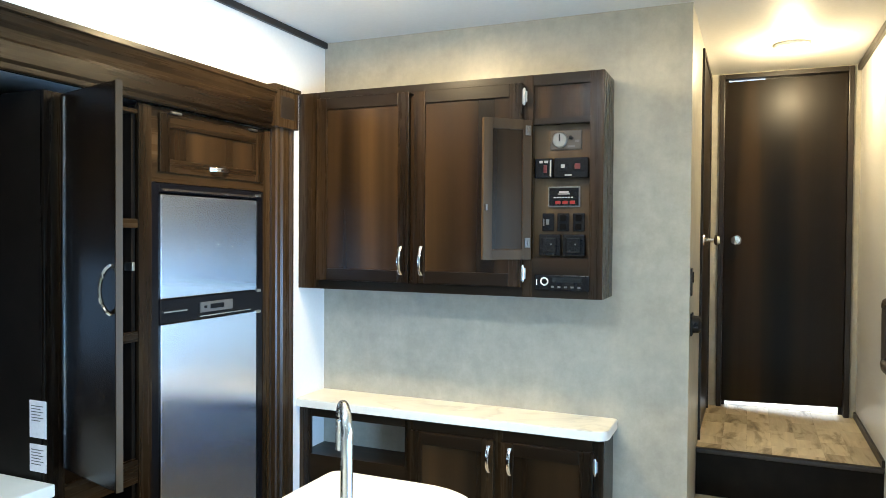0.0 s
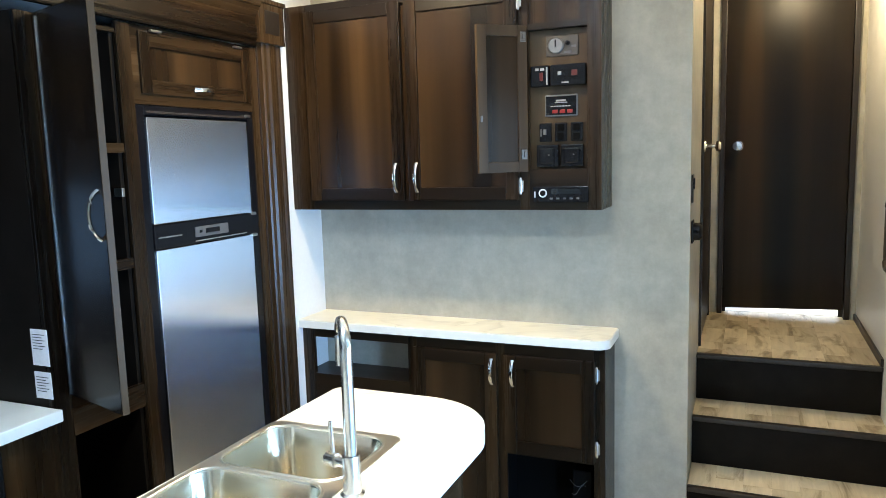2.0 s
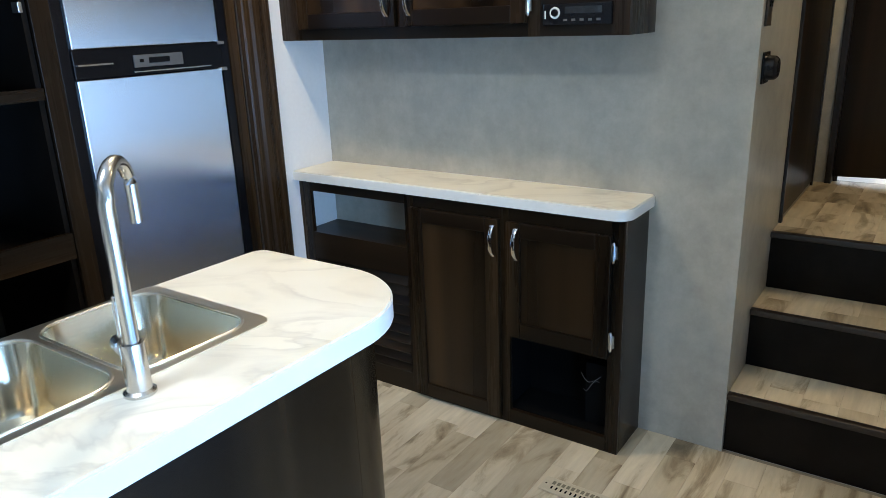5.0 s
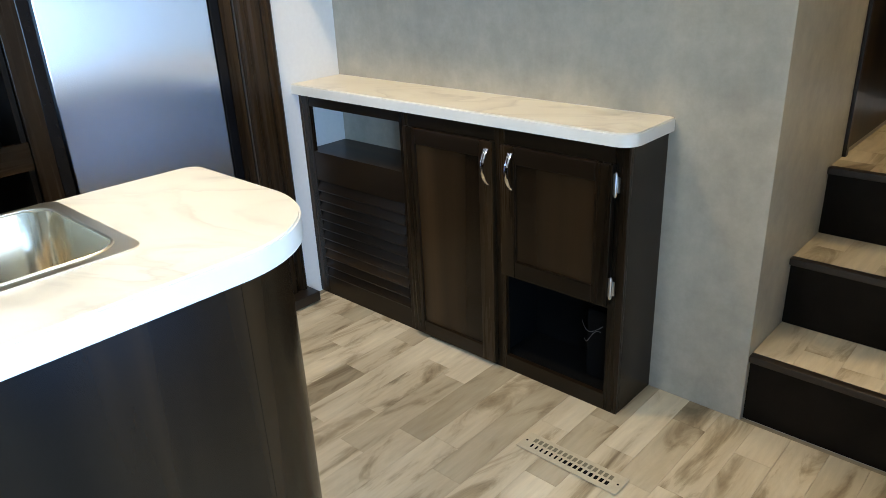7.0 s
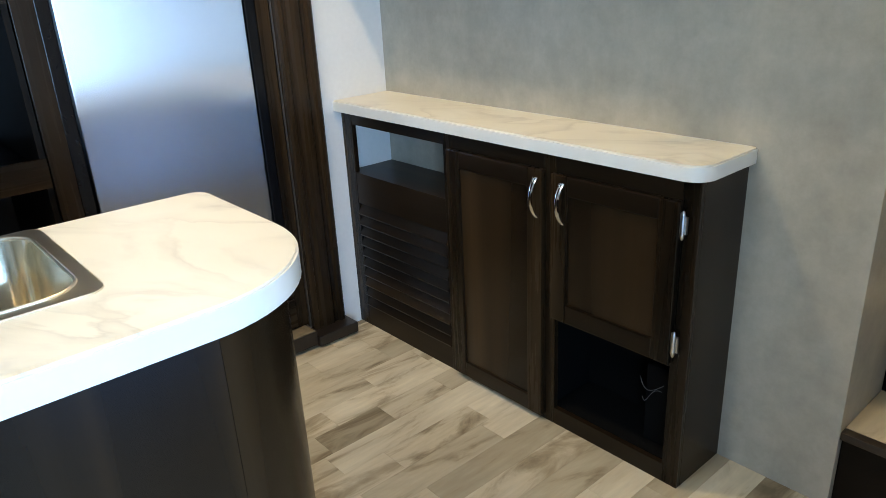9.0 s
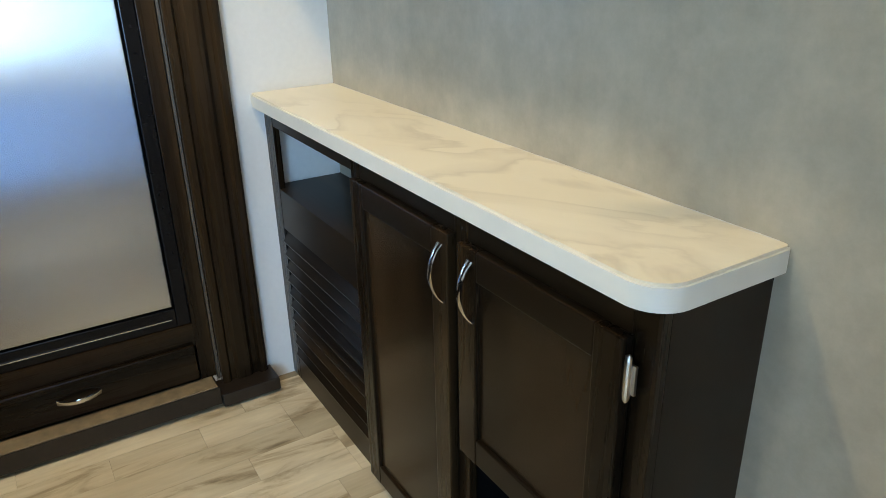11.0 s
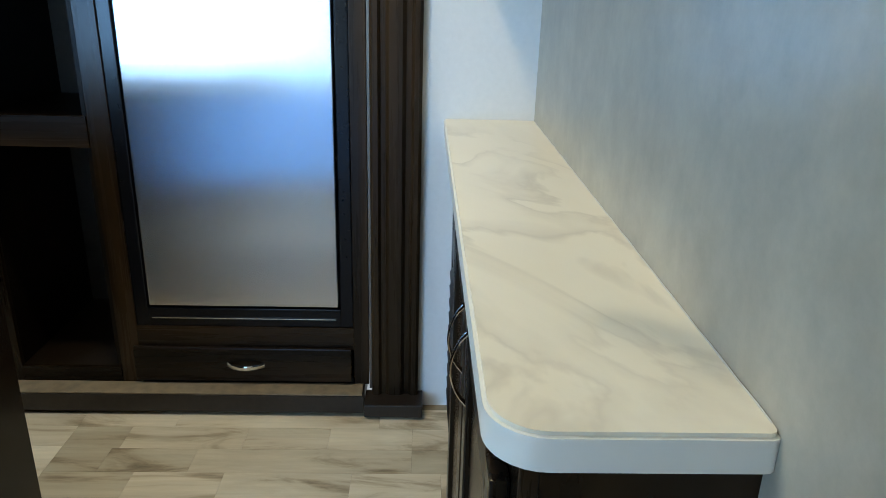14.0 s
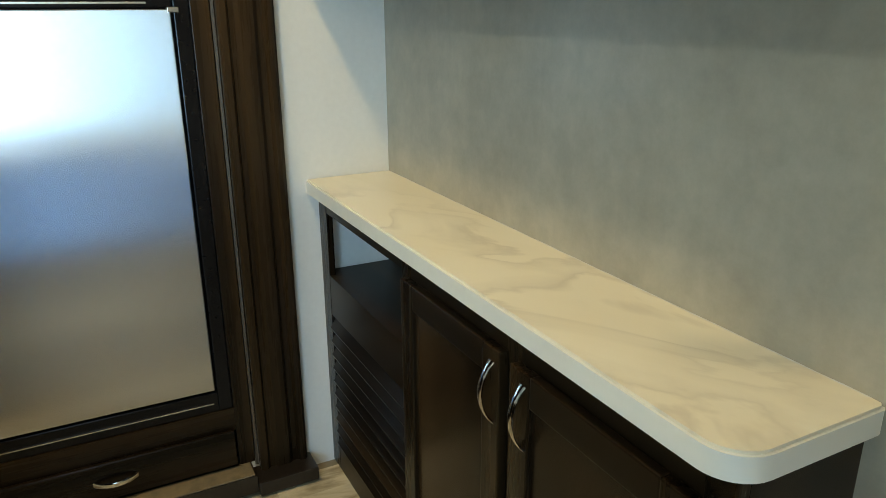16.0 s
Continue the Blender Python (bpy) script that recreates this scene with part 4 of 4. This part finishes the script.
dr = tagged(new("door_1"), "dark walnut passage door slightly ajar with light under it", "door", kind="structure")
each("door_frame", TRIM, dr, (1.806, 1.834, 1.435, 1.52, LAND, 2.632), (2.472, 2.5, 1.435, 1.52, LAND, 2.632), (1.834, 2.472, 1.435, 1.52, 2.605, 2.632), bev=0.003)
bm = boxes((-0.636, 0.002, 0.0, 0.035, 0.735, 2.596), bev=0.002)
for v in bm.verts:
    if v.co.z < 1.0:
        v.co.z -= 0.03 if v.co.x < -0.3 else 0.006
lf = part("door_leaf", bm, WOOD_PASSAGE, dr)
each("door_stop", TRIM, dr, (1.834, 1.852, 1.503, 1.52, LAND, 2.605), (2.452, 2.472, 1.503, 1.52, LAND, 2.605), (2.05, 2.452, 1.503, 1.52, 2.58, 2.605))
lf.matrix_basis = pose(2.468, 1.462, 0, 0, 0, -2.0)
kb = part("door_knob", lathe(bmesh.new(), [(0.032, 0.0), (0.03, 0.006), (0.012, 0.012), (0.012, 0.035), (0.024, 0.042), (0.029, 0.055), (0.025, 0.068), (0.001, 0.072)], pose(-0.565, 0.0, 1.663, 90, 0, 0)), CHROME, dr, "satin nickel round knob", True)
kb.parent, kb.matrix_basis = lf, Matrix.Identity(4)

bd = tagged(new("door_2"), "dark walnut bathroom door in the passage side", "door", kind="structure")
part("door_leaf", boxes((XW, XW + 0.006, 0.66, 1.36, LAND + 0.02, 2.58)), WOOD_PASSAGE, bd)
each("door_frame", TRIM, bd, (XW, XW + 0.012, 0.635, 0.66, LAND, 2.605), (XW, XW + 0.012, 1.36, 1.385, LAND, 2.605), (XW, XW + 0.012, 0.66, 1.36, 2.58, 2.605), bev=0.002)
hd = part("door_handle", lathe(bmesh.new(), [(0.03, 0.0), (0.028, 0.006), (0.011, 0.010), (0.011, 0.05), (0.024, 0.055), (0.028, 0.066), (0.022, 0.078), (0.001, 0.08)], pose(XW + 0.006, 0.80, 1.665, 0, 90, 0), 20), CHROME, bd, "satin nickel knob", True)

sp = thing("light_switch", (XW, 0.06, 1.49), "brown light switch plate on the passage wall", "switch")
part("plate", boxes((XW + 0.0005, XW + 0.007, 0.03, 0.10, 1.435, 1.55), bev=0.002), BROWN, sp)
part("rocker", boxes((XW + 0.007, XW + 0.012, 0.052, 0.078, 1.49, 1.535), bev=0.002), BLACK, sp)
th = thing("wall_socket", (XW, 0.09, 1.31), "black round fitting on the passage wall", "fitting")
part("base", boxes((XW + 0.0005, XW + 0.008, 0.05, 0.13, 1.265, 1.36), bev=0.003), BLACK, th)
part("cap", lathe(bmesh.new(), [(0.038, 0), (0.036, 0.025), (0.028, 0.034), (0.001, 0.036)], pose(XW + 0.008, 0.09, 1.312, 0, 90, 0)), BLACK, th, "", True)

gh = thing("grab_handle", (XR, 0.04, 1.15), "dark brown looped grab handle on the outer wall", "handle")
loop = [(y, z) for y, z in arc(0.17, 1.382, 0.05, 0, 90, 6) + arc(-0.1, 1.382, 0.05, 90, 180, 6) + arc(-0.1, 1.213, 0.05, 180, 270, 6) + arc(0.17, 1.213, 0.05, 270, 360, 6)]
loop.append(loop[0])
part("loop", sweep(bmesh.new(), [(XR - 0.05, y, z) for y, z in loop], 0.019, 10, 0.8), BROWN, gh, "", True)
for yy in (-0.05, 0.12):
    part("bracket", boxes((XR - 0.045, XR - 0.0005, yy - 0.02, yy + 0.02, 1.145, 1.18), (XR - 0.045, XR - 0.0005, yy - 0.02, yy + 0.02, 1.415, 1.45), bev=0.003), BROWN, gh)

# includes a fitting for the added rear light, which is never in view
for lx, ly, down, around in CEILING_LIGHTS:
    cl = thing("ceiling_light", (lx, ly, ZC), "round white ceiling light, switched on", "ceiling light", "ceiling lights")
    part("ring", lathe(bmesh.new(), [(0.085, -0.0005), (0.085, -0.012), (0.078, -0.02), (0.066, -0.02)], pose(lx, ly, ZC)), WHITEPL, cl, "", True)
    part("diffuser", lathe(bmesh.new(), [(0.066, -0.019), (0.058, -0.028), (0.035, -0.034), (0.001, -0.036)], pose(lx, ly, ZC)), DIFFUSER, cl, "lit diffuser", True)

vent = thing("floor_register", (1.47, -0.493, 0.0), "tan metal floor register with two rows of slots", "vent")
part("frame", boxes((1.305, 1.635, -0.532, -0.456, 0.0045, 0.0075), bev=0.001), TAN, vent)
for k in range(16):
    x0 = 1.336 + k * 0.0168
    part("slot", boxes((x0 + (0.005 if k < 7 else 0.001), x0 + 0.011, -0.515, -0.499, 0.0077, 0.0079)), BLACK_MATT, vent)
    part("louvre", boxes((x0, x0 + 0.011, -0.490, -0.472, 0.0077, 0.0079)), LOUVRE, vent, "slot half closed by its louvre")
part("screw", boxes((1.316, 1.321, -0.497, -0.492, 0.0077, 0.009), (1.619, 1.624, -0.497, -0.492, 0.0077, 0.009)), BLACK, vent)

# ---------------------------------------------------------------- floor planks, last
rng = random.Random(7)
PLANK_MESH = {}


def plank_mesh(w, l):
    key = (round(w, 3), round(l, 3))
    if key not in PLANK_MESH:
        bm = boxes((0, key[0] - 0.0007, 0, key[1] - 0.0007, -0.003, 0.0))
        me = bpy.data.meshes.new("plank")
        bm.to_mesh(me)
        bm.free()
        me.materials.append(PLANK)
        PLANK_MESH[key] = me
    return PLANK_MESH[key]


def lay(parent, x0, x1, y0, y1, z, width, lengths):
    n = max(1, round((x1 - x0) / width))
    w = (x1 - x0) / n
    for i in range(n):
        y = y0
        first = rng.choice(lengths) * rng.choice((0.35, 0.6, 0.8, 1.0))
        l = first
        while y < y1 - 0.001:
            l = min(round(l, 2), y1 - y)
            if y1 - y - l < 0.06:
                l = y1 - y
            ob = new("plank", plank_mesh(w, l))
            ob.parent = parent
            ob.location = (x0 + i * w, y, z)
            y += l
            l = rng.choice(lengths)


lay(floor, 0.036, XR - 0.002, -1.3, -0.001, 0.0, 0.105, (0.24, 0.34, 0.46, 0.6))
lay(floor, 0.036, XR - 0.002, -5.19, -1.3, 0.0, 0.1, (0.6, 0.9, 1.2))
for zone in tread_zones:
    lay(st, *zone, 0.11, (0.14, 0.2, 0.3))
